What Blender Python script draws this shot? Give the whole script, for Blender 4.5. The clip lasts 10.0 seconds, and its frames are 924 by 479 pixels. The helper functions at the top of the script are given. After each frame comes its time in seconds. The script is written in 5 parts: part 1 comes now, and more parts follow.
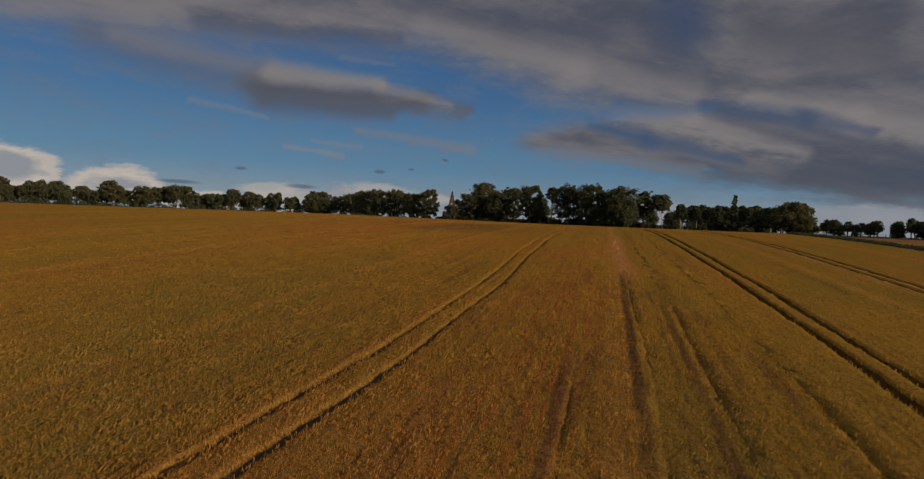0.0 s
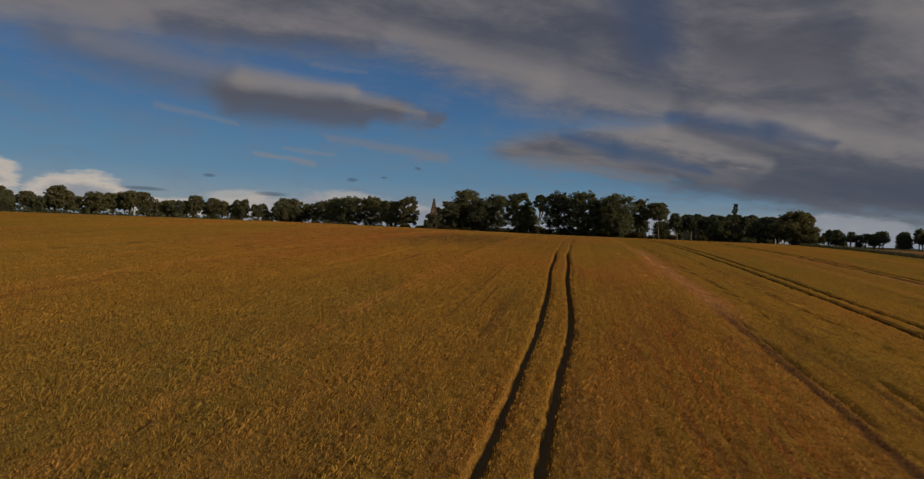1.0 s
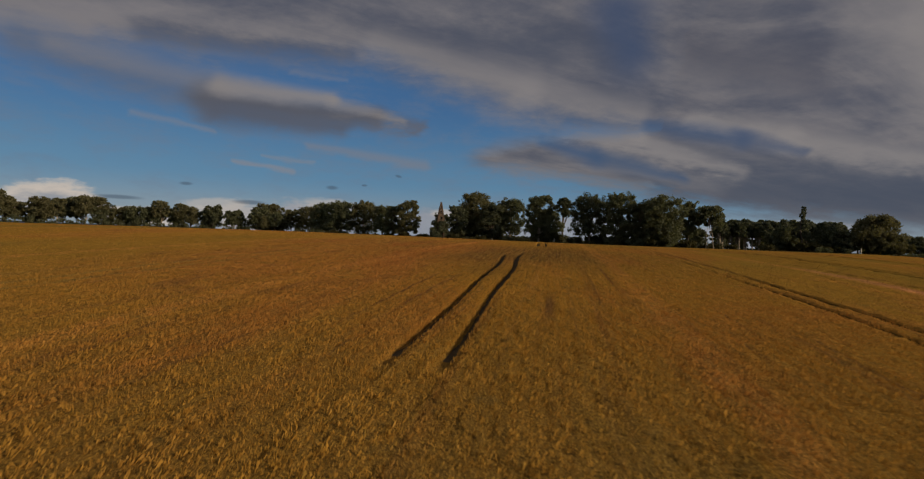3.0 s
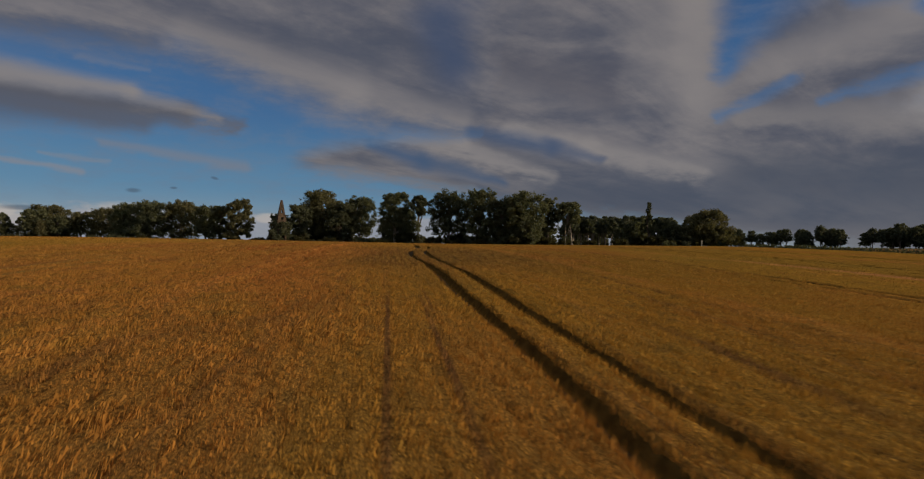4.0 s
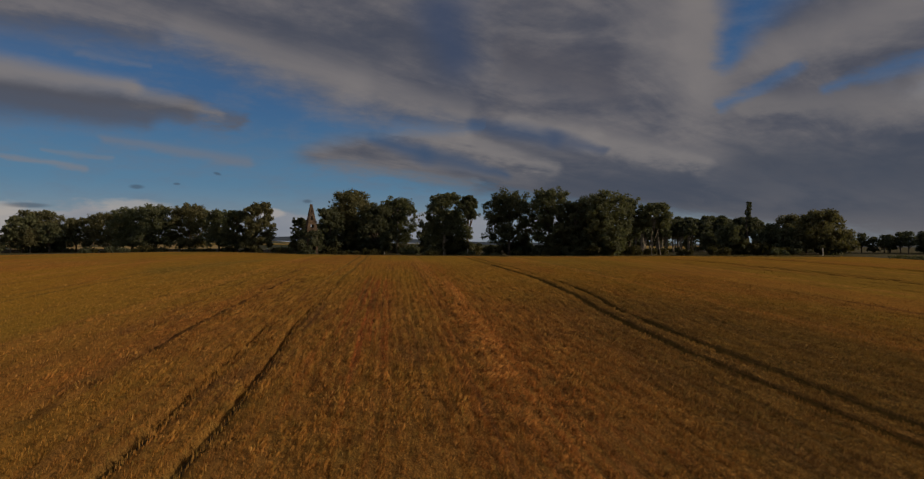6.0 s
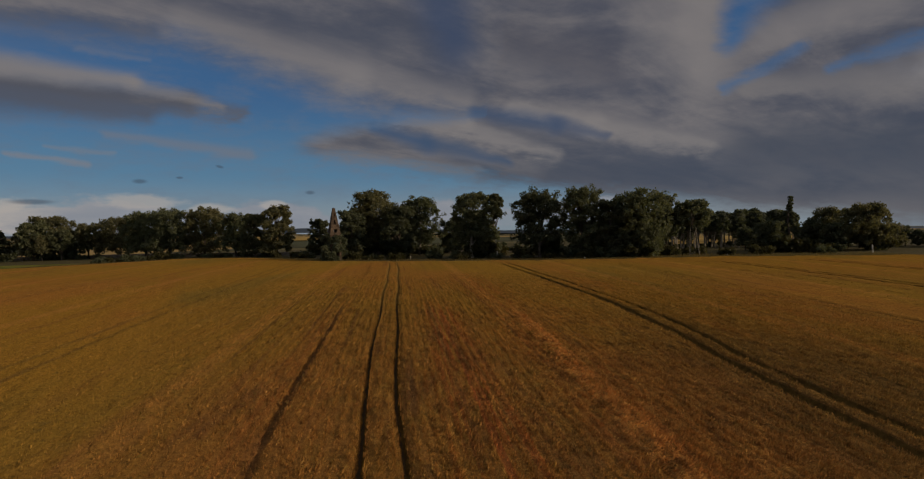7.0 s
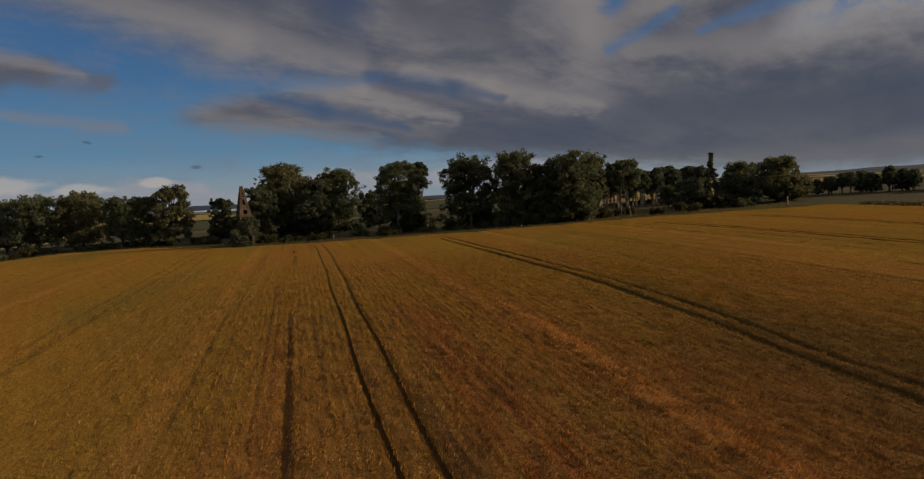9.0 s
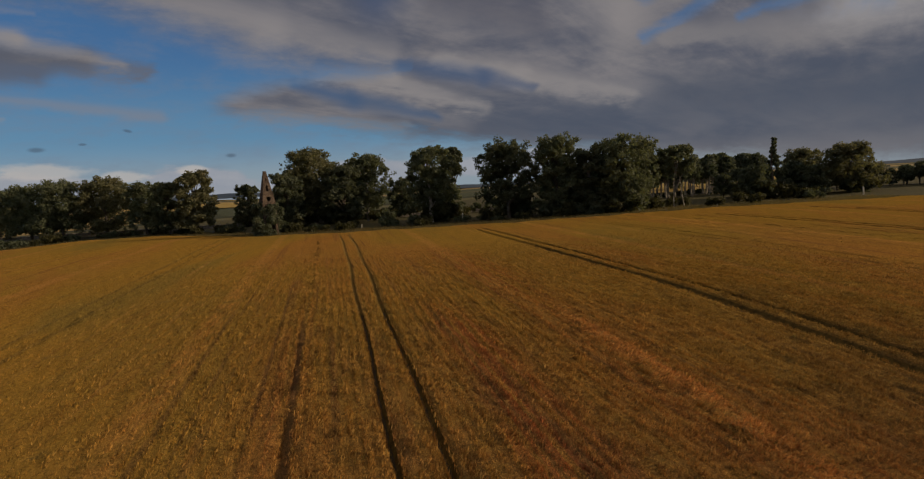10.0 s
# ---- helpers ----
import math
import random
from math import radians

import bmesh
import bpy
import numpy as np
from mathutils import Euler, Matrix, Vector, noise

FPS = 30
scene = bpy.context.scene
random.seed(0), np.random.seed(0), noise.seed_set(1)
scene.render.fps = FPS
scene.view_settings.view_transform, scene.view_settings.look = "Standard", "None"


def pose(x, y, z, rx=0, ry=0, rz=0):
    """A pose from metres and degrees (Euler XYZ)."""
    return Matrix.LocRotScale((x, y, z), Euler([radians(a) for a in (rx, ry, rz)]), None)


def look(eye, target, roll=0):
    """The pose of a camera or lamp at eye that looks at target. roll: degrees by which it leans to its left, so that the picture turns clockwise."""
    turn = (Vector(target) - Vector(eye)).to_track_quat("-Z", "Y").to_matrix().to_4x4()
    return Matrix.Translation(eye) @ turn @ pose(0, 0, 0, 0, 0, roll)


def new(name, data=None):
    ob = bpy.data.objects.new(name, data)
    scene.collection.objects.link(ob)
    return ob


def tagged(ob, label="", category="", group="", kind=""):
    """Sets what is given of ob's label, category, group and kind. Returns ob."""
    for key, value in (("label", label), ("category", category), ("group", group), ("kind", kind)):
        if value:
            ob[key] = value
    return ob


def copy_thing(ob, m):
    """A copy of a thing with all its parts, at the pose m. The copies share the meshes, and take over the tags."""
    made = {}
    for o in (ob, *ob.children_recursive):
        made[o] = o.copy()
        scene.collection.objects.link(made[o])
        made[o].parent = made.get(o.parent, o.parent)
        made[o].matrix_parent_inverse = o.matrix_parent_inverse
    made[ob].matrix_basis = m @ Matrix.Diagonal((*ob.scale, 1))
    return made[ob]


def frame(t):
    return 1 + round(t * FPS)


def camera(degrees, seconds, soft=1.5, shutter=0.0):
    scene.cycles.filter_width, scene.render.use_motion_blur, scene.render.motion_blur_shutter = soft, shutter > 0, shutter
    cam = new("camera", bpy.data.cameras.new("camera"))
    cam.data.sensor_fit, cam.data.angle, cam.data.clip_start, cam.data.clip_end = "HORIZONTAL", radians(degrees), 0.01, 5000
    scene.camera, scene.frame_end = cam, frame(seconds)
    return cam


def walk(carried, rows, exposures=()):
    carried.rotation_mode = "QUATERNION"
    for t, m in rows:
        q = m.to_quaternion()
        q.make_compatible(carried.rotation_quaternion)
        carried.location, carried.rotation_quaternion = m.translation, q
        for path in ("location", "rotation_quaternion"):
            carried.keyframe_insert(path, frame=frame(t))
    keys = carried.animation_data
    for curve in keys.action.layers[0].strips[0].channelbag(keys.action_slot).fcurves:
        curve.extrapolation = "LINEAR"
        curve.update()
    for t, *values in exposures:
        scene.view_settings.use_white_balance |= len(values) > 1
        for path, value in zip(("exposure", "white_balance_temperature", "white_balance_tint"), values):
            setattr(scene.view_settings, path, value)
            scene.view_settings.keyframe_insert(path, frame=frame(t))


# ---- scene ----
cam = camera(79.5, 10.0, soft=1.2, shutter=0.12)
# seconds, eye, target, roll
PATH = [
    (0.0, (-0.164, -0.040, 7.862), (-0.151, 2.658, 7.766), 2.45),
    (0.5, (-2.094, 8.922, 7.923), (-2.015, 11.619, 7.852), 2.56),
    (1.0, (-4.465, 17.997, 8.021), (-4.322, 20.692, 7.972), 2.57),
    (1.5, (-6.852, 27.047, 7.894), (-6.682, 29.742, 7.858), 2.91),
    (2.0, (-9.347, 36.499, 7.807), (-9.158, 39.192, 7.785), 2.76),
    (2.5, (-11.726, 45.979, 8.178), (-11.512, 48.671, 8.155), 2.52),
    (2.7, (-12.819, 49.967, 8.163), (-12.599, 52.658, 8.149), 2.36),
    (3.8, (-18.133, 72.181, 7.408), (-17.476, 74.799, 7.427), 1.40),
    (4.0, (-18.796, 76.165, 7.239), (-17.772, 78.663, 7.266), 0.71),
    (4.5, (-19.742, 85.890, 7.129), (-18.670, 88.368, 7.156), 0.68),
    (5.0, (-20.413, 95.709, 8.367), (-19.366, 98.197, 8.385), 0.52),
    (5.5, (-21.423, 103.964, 9.927), (-20.389, 106.458, 9.941), 0.36),
    (6.0, (-23.321, 110.668, 12.141), (-22.311, 113.172, 12.133), 0.09),
    (6.2, (-23.822, 112.687, 12.714), (-22.829, 115.198, 12.705), 0.12),
    (7.3, (-28.346, 120.709, 16.915), (-27.306, 123.199, 16.807), -2.04),
    (7.5, (-28.903, 121.607, 17.307), (-27.359, 123.814, 17.128), -2.40),
    (7.7, (-29.867, 122.798, 17.471), (-27.973, 124.710, 17.255), -2.08),
    (8.0, (-30.749, 124.392, 17.608), (-28.752, 126.192, 17.363), -3.28),
    (8.2, (-30.648, 125.480, 17.536), (-28.743, 127.378, 17.297), -3.20),
    (8.5, (-30.370, 127.159, 17.556), (-28.760, 129.313, 17.318), -3.99),
    (9.0, (-29.045, 130.843, 17.353), (-27.649, 133.141, 17.106), -3.89),
    (9.5, (-27.432, 135.137, 17.011), (-26.083, 137.460, 16.744), -3.92),
    (10.0, (-25.351, 140.346, 16.869), (-24.082, 142.711, 16.580), -3.55),
]
# the clip's camera lets its picture sink a little as it turns to the brighter cloud
EXPOSURES = [(0.0, 0.02), (2.7, 0.12), (4.0, 0.15), (6.0, -0.06), (7.5, -0.08), (8.2, -0.15), (9.0, 0.06), (10.0, 0.25)]
walk(cam, [(t, look(eye, target, roll)) for t, eye, target, roll in PATH], EXPOSURES)

# ---- world and sun ----
SUN_AZ, SUN_EL = 121.0, 17.0          # degrees clockwise from +y, and above the horizon


def node(tree, kind, **values):
    n = tree.nodes.new(kind)
    for key, value in values.items():
        if key == "op":
            n.operation = value
        elif key == "blend":
            n.blend_type = value
        elif key == "dtype":
            n.data_type = value
    return n


class Graph:
    """A short hand for node arithmetic."""

    def __init__(self, tree):
        self.tree = tree

    def put(self, socket, value):
        if isinstance(value, bpy.types.NodeSocket):
            self.tree.links.new(value, socket)
        else:
            socket.default_value = value

    def math(self, op, a, b=0.0, c=0.0, clamp=False):
        n = node(self.tree, "ShaderNodeMath", op=op)
        n.use_clamp = clamp
        for i, v in enumerate((a, b, c)):
            self.put(n.inputs[i], v)
        return n.outputs[0]

    def add(self, a, b):
        return self.math("ADD", a, b)

    def sub(self, a, b):
        return self.math("SUBTRACT", a, b)

    def mul(self, a, b):
        return self.math("MULTIPLY", a, b)

    def ramp(self, x, lo, hi, out0=0.0, out1=1.0):
        n = self.tree.nodes.new("ShaderNodeMapRange")
        n.interpolation_type = "SMOOTHSTEP"
        for i, v in enumerate((x, lo, hi, out0, out1)):
            self.put(n.inputs[i], v)
        return n.outputs[0]

    def mix(self, f, a, b, blend="MIX"):
        n = self.tree.nodes.new("ShaderNodeMix")
        n.data_type, n.blend_type = "RGBA", blend
        self.put(n.inputs[0], f)
        self.put(n.inputs[6], a if isinstance(a, bpy.types.NodeSocket) else (*a, 1.0))
        self.put(n.inputs[7], b if isinstance(b, bpy.types.NodeSocket) else (*b, 1.0))
        return n.outputs[2]

    def vec(self, x, y, z=0.0):
        n = self.tree.nodes.new("ShaderNodeCombineXYZ")
        for i, v in enumerate((x, y, z)):
            self.put(n.inputs[i], v)
        return n.outputs[0]

    def noise(self, v, scale, detail=4.0, rough=0.55, warp=0.0):
        n = self.tree.nodes.new("ShaderNodeTexNoise")
        self.put(n.inputs["Vector"], v)
        for key, value in (("Scale", scale), ("Detail", detail), ("Roughness", rough), ("Distortion", warp)):
            n.inputs[key].default_value = value
        return n.outputs[0]


def make_world():
    w = bpy.data.worlds.new("sky")
    scene.world = w
    w.use_nodes = True
    t = w.node_tree
    t.nodes.clear()
    g = Graph(t)
    sky = t.nodes.new("ShaderNodeTexSky")
    sky.sky_type, sky.sun_disc = "NISHITA", False
    sky.sun_elevation, sky.sun_rotation = radians(SUN_EL), radians(SUN_AZ)
    sky.air_density, sky.dust_density, sky.ozone_density = 1.0, 0.6, 2.5
    co = t.nodes.new("ShaderNodeTexCoord")
    sep = t.nodes.new("ShaderNodeSeparateXYZ")
    t.links.new(co.outputs["Generated"], sep.inputs[0])
    x, y, z = sep.outputs
    az = g.mul(g.math("ARCTAN2", x, y), 57.2958)
    el = g.mul(g.math("ARCSINE", z), 57.2958)
    # the cloud sheet lies flat above the land
    up = g.add(g.math("MAXIMUM", z, 0.0), 0.17)
    px, py = g.math("DIVIDE", x, up), g.math("DIVIDE", y, up)
    flat = g.vec(g.sub(g.mul(py, 1.0), g.mul(px, 0.27)), g.add(g.mul(px, 0.40), g.mul(py, 0.11)), 0.0)
    big = g.noise(flat, 1.3, 5.0, 0.52, 0.5)
    fine = g.noise(flat, 4.2, 6.0, 0.60, 0.5)
    puff = g.noise(g.vec(g.mul(az, 0.11), g.mul(el, 0.3)), 1.6, 6.0, 0.62)
    tuft = g.noise(g.vec(g.mul(az, 0.16), g.mul(el, 0.42), 3.0), 1.5, 7.0, 0.64)

    # ragged rims: the clouds are laid out on a warped sky
    az0, el0 = az, el
    slow = g.noise(g.vec(g.mul(az0, 0.055), g.mul(el0, 0.16), 5.0), 1.0, 4.0, 0.55)
    azw = g.add(g.add(az0, g.mul(g.sub(slow, 0.5), 5.0)), g.mul(g.sub(fine, 0.5), 3.6))
    elw = g.add(g.add(el0, g.mul(g.sub(tuft, 0.5), 2.2)), g.mul(g.sub(fine, 0.5), 1.6))

    def course(v, pts):
        """A broken line through pts, level beyond its ends."""
        out = pts[0][1]
        for (x0, y0), (x1, y1) in zip(pts, pts[1:]):
            n = t.nodes.new("ShaderNodeMapRange")
            for i, value in enumerate((v, x0, x1, 0.0, y1 - y0)):
                g.put(n.inputs[i], value)
            out = g.add(out, n.outputs[0])
        return out

    calm = (g.add(az0, g.mul(g.sub(slow, 0.5), 5.0)), g.add(el0, g.mul(g.sub(tuft, 0.5), 1.1)))

    def stroke(a0, e0, a1, e1, r0, r1, soft=0.6, on=None):
        """1 along a line of the sky that tapers from r0 to r1, 0 outside; soft: how much of its width fades."""
        da, de = a1 - a0, e1 - e0
        k = 1.0 / (da * da + de * de)
        sx, sy = on or (azw, elw)
        ax, ey = g.sub(sx, a0), g.sub(sy, e0)
        f = g.math("ADD", g.mul(ax, da * k), g.mul(ey, de * k), clamp=True)
        ox, oy = g.sub(ax, g.mul(f, da)), g.sub(ey, g.mul(f, de))
        d = g.math("SQRT", g.add(g.mul(ox, ox), g.mul(oy, oy)))
        r = g.add(r0, g.mul(f, r1 - r0))
        return g.ramp(g.math("DIVIDE", d, r), 1.15 + 0.7 * soft, 0.95 - soft)

    def bank(a0, e0, ra, re, lean=0.0):
        """1 in the middle of a cloud bank, 0 at its rim, below 0 outside."""
        da, de = g.sub(az, a0), g.sub(el, e0)
        de = g.sub(de, g.mul(da, lean))
        r = g.add(g.math("POWER", g.math("ABSOLUTE", g.mul(da, 1 / ra)), 2.0),
                  g.math("POWER", g.math("ABSOLUTE", g.mul(de, 1 / re)), 2.0))
        return g.sub(1.0, g.math("SQRT", r))

    def most(*xs):
        out = xs[0]
        for v in xs[1:]:
            out = g.math("MAXIMUM", out, v)
        return out

    # clear air: deep blue above, paler and greener towards the horizon
    clear = t.nodes.new("ShaderNodeHueSaturation")
    clear.inputs["Saturation"].default_value = 1.25
    t.links.new(sky.outputs[0], clear.inputs["Color"])
    blue = g.mix(1.0, clear.outputs[0], (0.95, 0.86, 1.0), "MULTIPLY")
    low_air = g.mix(g.ramp(el, 0.5, 5.5), (3.9, 5.0, 5.9), (1.6, 3.7, 5.9))
    low_air = g.mix(g.ramp(el, 4.0, 14.0), low_air, (0.80, 2.2, 4.7))
    blue = g.mix(g.ramp(el, 24.0, 8.0, 0.15, 0.85), blue, low_air)
    blue = g.mix(g.ramp(tuft, 0.40, 0.72, 0.0, 0.28), blue, (2.6, 2.9, 3.7))

    # two sheets: one high, one that thickens to a wedge and fills the far side of the sky
    edge = course(azw, [(-180, 14.0), (-40, 14.4), (-18, 16.0), (-6, 17.0), (1, 15.4), (10.7, 12.4), (17, 11.2), (24, 10.2), (34, 6.0), (180, 6.0)])
    high = g.ramp(g.add(g.sub(elw, edge), g.mul(g.sub(big, 0.5), 2.0)), -2.4, 2.4, 0.0, 0.93)
    top = course(azw, [(4.0, 7.5), (8.4, 9.8), (16, 10.8), (24, 11.8), (30, 30.0)])
    foot = course(azw, [(4.0, 7.7), (12, 6.6), (20.3, 5.2), (28, 4.0), (40, 2.2), (61, -0.5), (90, -1.5), (150, 3.0)])
    wedge = g.mul(g.ramp(g.sub(elw, foot), -1.0, 1.4), g.ramp(g.sub(top, elw), -0.9, 1.4))
    wedge = g.mul(wedge, g.ramp(azw, 3.5, 8.0, 0.0, 0.95))
    cover = most(high, wedge)
    # torn holes on the bright side
    holes = most(stroke(51.8, 24.0, 47.4, 16.4, 4.0, 0.9, 0.9), g.mul(stroke(46.5, 12.0, 52.5, 14.6, 0.45, 0.6, 1.0), 0.6), g.mul(stroke(55.5, 12.9, 63.0, 14.0, 0.45, 0.7, 1.0), 0.6),
                 stroke(62.0, 19.0, 67.0, 14.5, 1.0, 0.8, 1.0), g.mul(stroke(57.5, 21.0, 63.0, 21.5, 1.0, 1.5, 1.0), 0.8))
    torn = g.mul(g.mul(g.ramp(az0, 58.0, 68.0), g.ramp(el0, 10.5, 14.0)), g.ramp(fine, 0.46, 0.58, 0.0, 0.9))
    cover = g.mul(cover, g.sub(1.0, g.math("MAXIMUM", holes, torn)))

    # the sheet's own light: streaks, pale rims, grey-blue bellies
    grain = g.add(g.add(g.mul(fine, 0.55), g.mul(big, 0.75)), g.mul(tuft, 0.3))
    body = g.mix(g.ramp(grain, 0.58, 1.02), (1.25, 1.33, 1.75), (3.35, 3.05, 3.05))
    belly = g.mul(g.ramp(el, 10.5, 4.0), g.ramp(azw, 12.0, 34.0))
    body = g.mix(g.mul(belly, 0.68), body, (1.05, 1.22, 1.70))
    dark, pale = (1.02, 1.16, 1.62), (4.0, 3.62, 3.48)
    for f, much, tone in ((stroke(20.5, 22.0, 20.9, 18.6, 3.2, 2.6, 0.9), 0.80, (0.82, 1.16, 2.1)),
                          (stroke(27.5, 18.2, 37.0, 15.6, 1.8, 2.2, 0.9), 0.62, (1.35, 1.32, 1.62)),
                          (stroke(4.0, 20.0, 13.0, 19.0, 1.3, 1.6, 0.9), 0.45, dark),
                          (stroke(-26.0, 16.6, -8.0, 17.6, 1.0, 0.7, 0.8), 0.55, dark),
                          (stroke(-5.0, 18.4, 11.0, 14.9, 1.3, 1.5, 0.9), 0.55, pale), (stroke(11.0, 14.9, 22.0, 12.6, 1.5, 0.9, 0.9), 0.50, pale),
                          (stroke(44.8, 24.0, 45.0, 13.5, 3.6, 3.0, 0.9), 0.80, pale), (stroke(38.5, 24.0, 40.5, 17.5, 2.6, 2.0, 0.9), 0.35, pale),
                          (stroke(8.5, 7.2, 23.0, 5.5, 0.7, 0.6, 0.8), 0.45, (3.1, 2.9, 2.95)),
                          (stroke(15.0, 10.6, 22.0, 10.2, 0.6, 0.9, 0.8), 0.70, pale), (stroke(22.0, 10.0, 31.0, 6.9, 0.9, 0.7, 0.9), 0.70, pale),
                          (stroke(27.0, 11.9, 34.5, 9.9, 0.7, 1.0, 0.8), 0.80, pale), (stroke(34.5, 9.9, 45.0, 7.1, 1.0, 0.8, 0.9), 0.72, pale),
                          (stroke(13.2, 10.0, 18.0, 8.5, 0.55, 0.9, 1.0, calm), 0.80, (0.85, 1.5, 2.8)), (stroke(18.0, 8.5, 26.5, 6.5, 0.9, 0.5, 1.0, calm), 0.72, (0.85, 1.4, 2.5)),
                          (stroke(22.8, 11.6, 30.5, 10.1, 0.6, 0.9, 1.0, calm), 0.75, (0.85, 1.35, 2.45)), (stroke(30.5, 10.1, 36.0, 8.6, 0.8, 0.4, 1.0, calm), 0.65, (0.9, 1.3, 2.3)),
                          (stroke(31.0, 5.6, 44.0, 5.2, 1.2, 1.5, 0.9), 0.55, dark), (stroke(49.0, 7.2, 75.0, 5.0, 2.0, 2.2, 0.9), 0.62, (1.0, 1.13, 1.55)),
                          (stroke(50.0, 15.6, 62.0, 18.4, 1.5, 2.2, 0.9), 0.62, pale), (stroke(49.0, 12.0, 63.0, 10.6, 0.9, 1.7, 0.9), 0.60, (3.5, 3.2, 3.1)),
                          (stroke(64.0, 12.5, 82.0, 13.5, 2.2, 4.0, 0.9), 0.65, (5.6, 5.2, 5.0)), (stroke(34.0, 0.8, 90.0, 0.6, 1.0, 1.2, 1.0), 0.60, (2.5, 2.4, 2.6))):
        body = g.mix(g.mul(f, much), body, tone)
    # out of view, overhead and behind, the sheet is brightened as added fill light
    body = g.mix(g.ramp(el, 26.0, 55.0), body, (4.6, 4.2, 4.0))
    body = g.mix(g.ramp(g.math("ABSOLUTE", az0), 88.0, 130.0, 0.0, 0.6), body, (6.8, 6.1, 5.4))
    col = g.mix(cover, blue, body)
    # one lens of cloud over the clear gap, lit along its upper side, and thin shreds below it
    for f, much, tone in ((stroke(-34.0, 14.0, -20.0, 12.2, 1.4, 1.6, 1.1, calm), 0.55, (1.9, 1.95, 2.3)), (stroke(-20.0, 12.0, -4.0, 11.6, 1.5, 0.9, 1.0, calm), 0.95, (1.55, 1.58, 1.9)),
                          (stroke(-19.0, 10.9, -7.0, 10.5, 1.3, 0.8, 1.0, calm), 0.75, (1.5, 1.6, 2.05)), (stroke(-4.0, 11.6, 0.6, 10.9, 0.9, 0.55, 1.2), 0.75, (1.9, 1.85, 2.1)),
                          (stroke(-32.0, 14.4, -19.0, 13.2, 0.7, 0.9, 1.1, calm), 0.40, (3.4, 3.15, 3.2)), (stroke(-19.0, 13.3, -8.5, 13.0, 0.9, 0.7, 0.9, calm), 0.80, pale), (stroke(-8.5, 12.8, -1.5, 11.4, 0.7, 0.4, 1.2), 0.55, pale),
                          (stroke(-13.0, 15.2, -7.5, 15.0, 0.3, 0.2, 1.0, calm), 0.2, pale),
                          (stroke(-10.5, 8.5, 1.2, 7.3, 0.35, 0.5, 0.9, calm), 0.48, (3.3, 3.2, 3.5)), (stroke(-17.5, 6.4, -12.0, 5.9, 0.22, 0.25, 0.9, calm), 0.60, (3.8, 3.7, 4.0)),
                          (stroke(-14.5, 7.1, -10.3, 6.9, 0.18, 0.2, 0.9, calm), 0.42, (3.5, 3.6, 4.0)), (stroke(-26.0, 9.8, -19.0, 9.0, 0.3, 0.2, 0.9, calm), 0.4, (3.4, 3.4, 3.8))):
        col = g.mix(g.mul(f, much), col, tone)
    low = most(bank(-8.4, 4.5, 0.8, 0.28), bank(-1.8, 6.0, 0.5, 0.2, -0.2), bank(-21.6, 4.0, 0.8, 0.24), bank(6.4, 3.6, 0.7, 0.3), bank(-5.2, 4.9, 0.4, 0.15),
               bank(-16, 2.6, 2.0, 0.3), bank(-27, 2.4, 2.4, 0.25))
    d3 = g.ramp(g.add(low, g.mul(g.sub(puff, 0.5), 0.7)), 0.0, 0.7, 0.0, 0.6)
    # far cumulus low over the trees, lit by the sun
    hump = most(bank(-39.0, 2.6, 3.4, 2.4), bank(-31.6, 1.9, 3.8, 1.6), bank(-25, 0.8, 4, 0.9), bank(-12, 1.0, 9, 1.9), bank(3, 1.0, 6, 1.8), bank(18, 0.8, 10, 2.0),
                bank(-55, 2.0, 14, 2.4), bank(36, 1.2, 9, 1.6))
    d4 = g.ramp(g.add(hump, g.mul(g.sub(puff, 0.5), 1.6)), -0.05, 0.3, 0.0, 0.95)
    lit = g.mix(g.ramp(g.add(hump, g.mul(g.sub(puff, 0.5), 2.2)), 0.1, 0.75), (9.5, 8.2, 7.0), (4.6, 4.8, 5.2))
    lit = g.mix(g.ramp(az, -26.0, -8.0), lit, g.mix(puff, (3.0, 3.6, 4.6), (5.8, 5.8, 6.1)))
    col = g.mix(d4, col, lit)
    puffs = most(bank(-8, 2.7, 4.2, 0.9), bank(-2.5, 2.0, 2.5, 0.7), bank(3.0, 2.4, 1.6, 0.6), bank(-19, 2.2, 4, 0.7))
    d6 = g.ramp(g.add(puffs, g.mul(g.sub(puff, 0.5), 1.8)), 0.0, 0.5, 0.0, 0.6)
    col = g.mix(d6, col, (7.6, 6.9, 6.3))
    col = g.mix(d3, col, (1.0, 1.4, 2.0))
    bg = t.nodes.new("ShaderNodeBackground")
    t.links.new(col, bg.inputs["Color"])
    bg.inputs["Strength"].default_value = 0.055
    out = t.nodes.new("ShaderNodeOutputWorld")
    t.links.new(bg.outputs[0], out.inputs["Surface"])


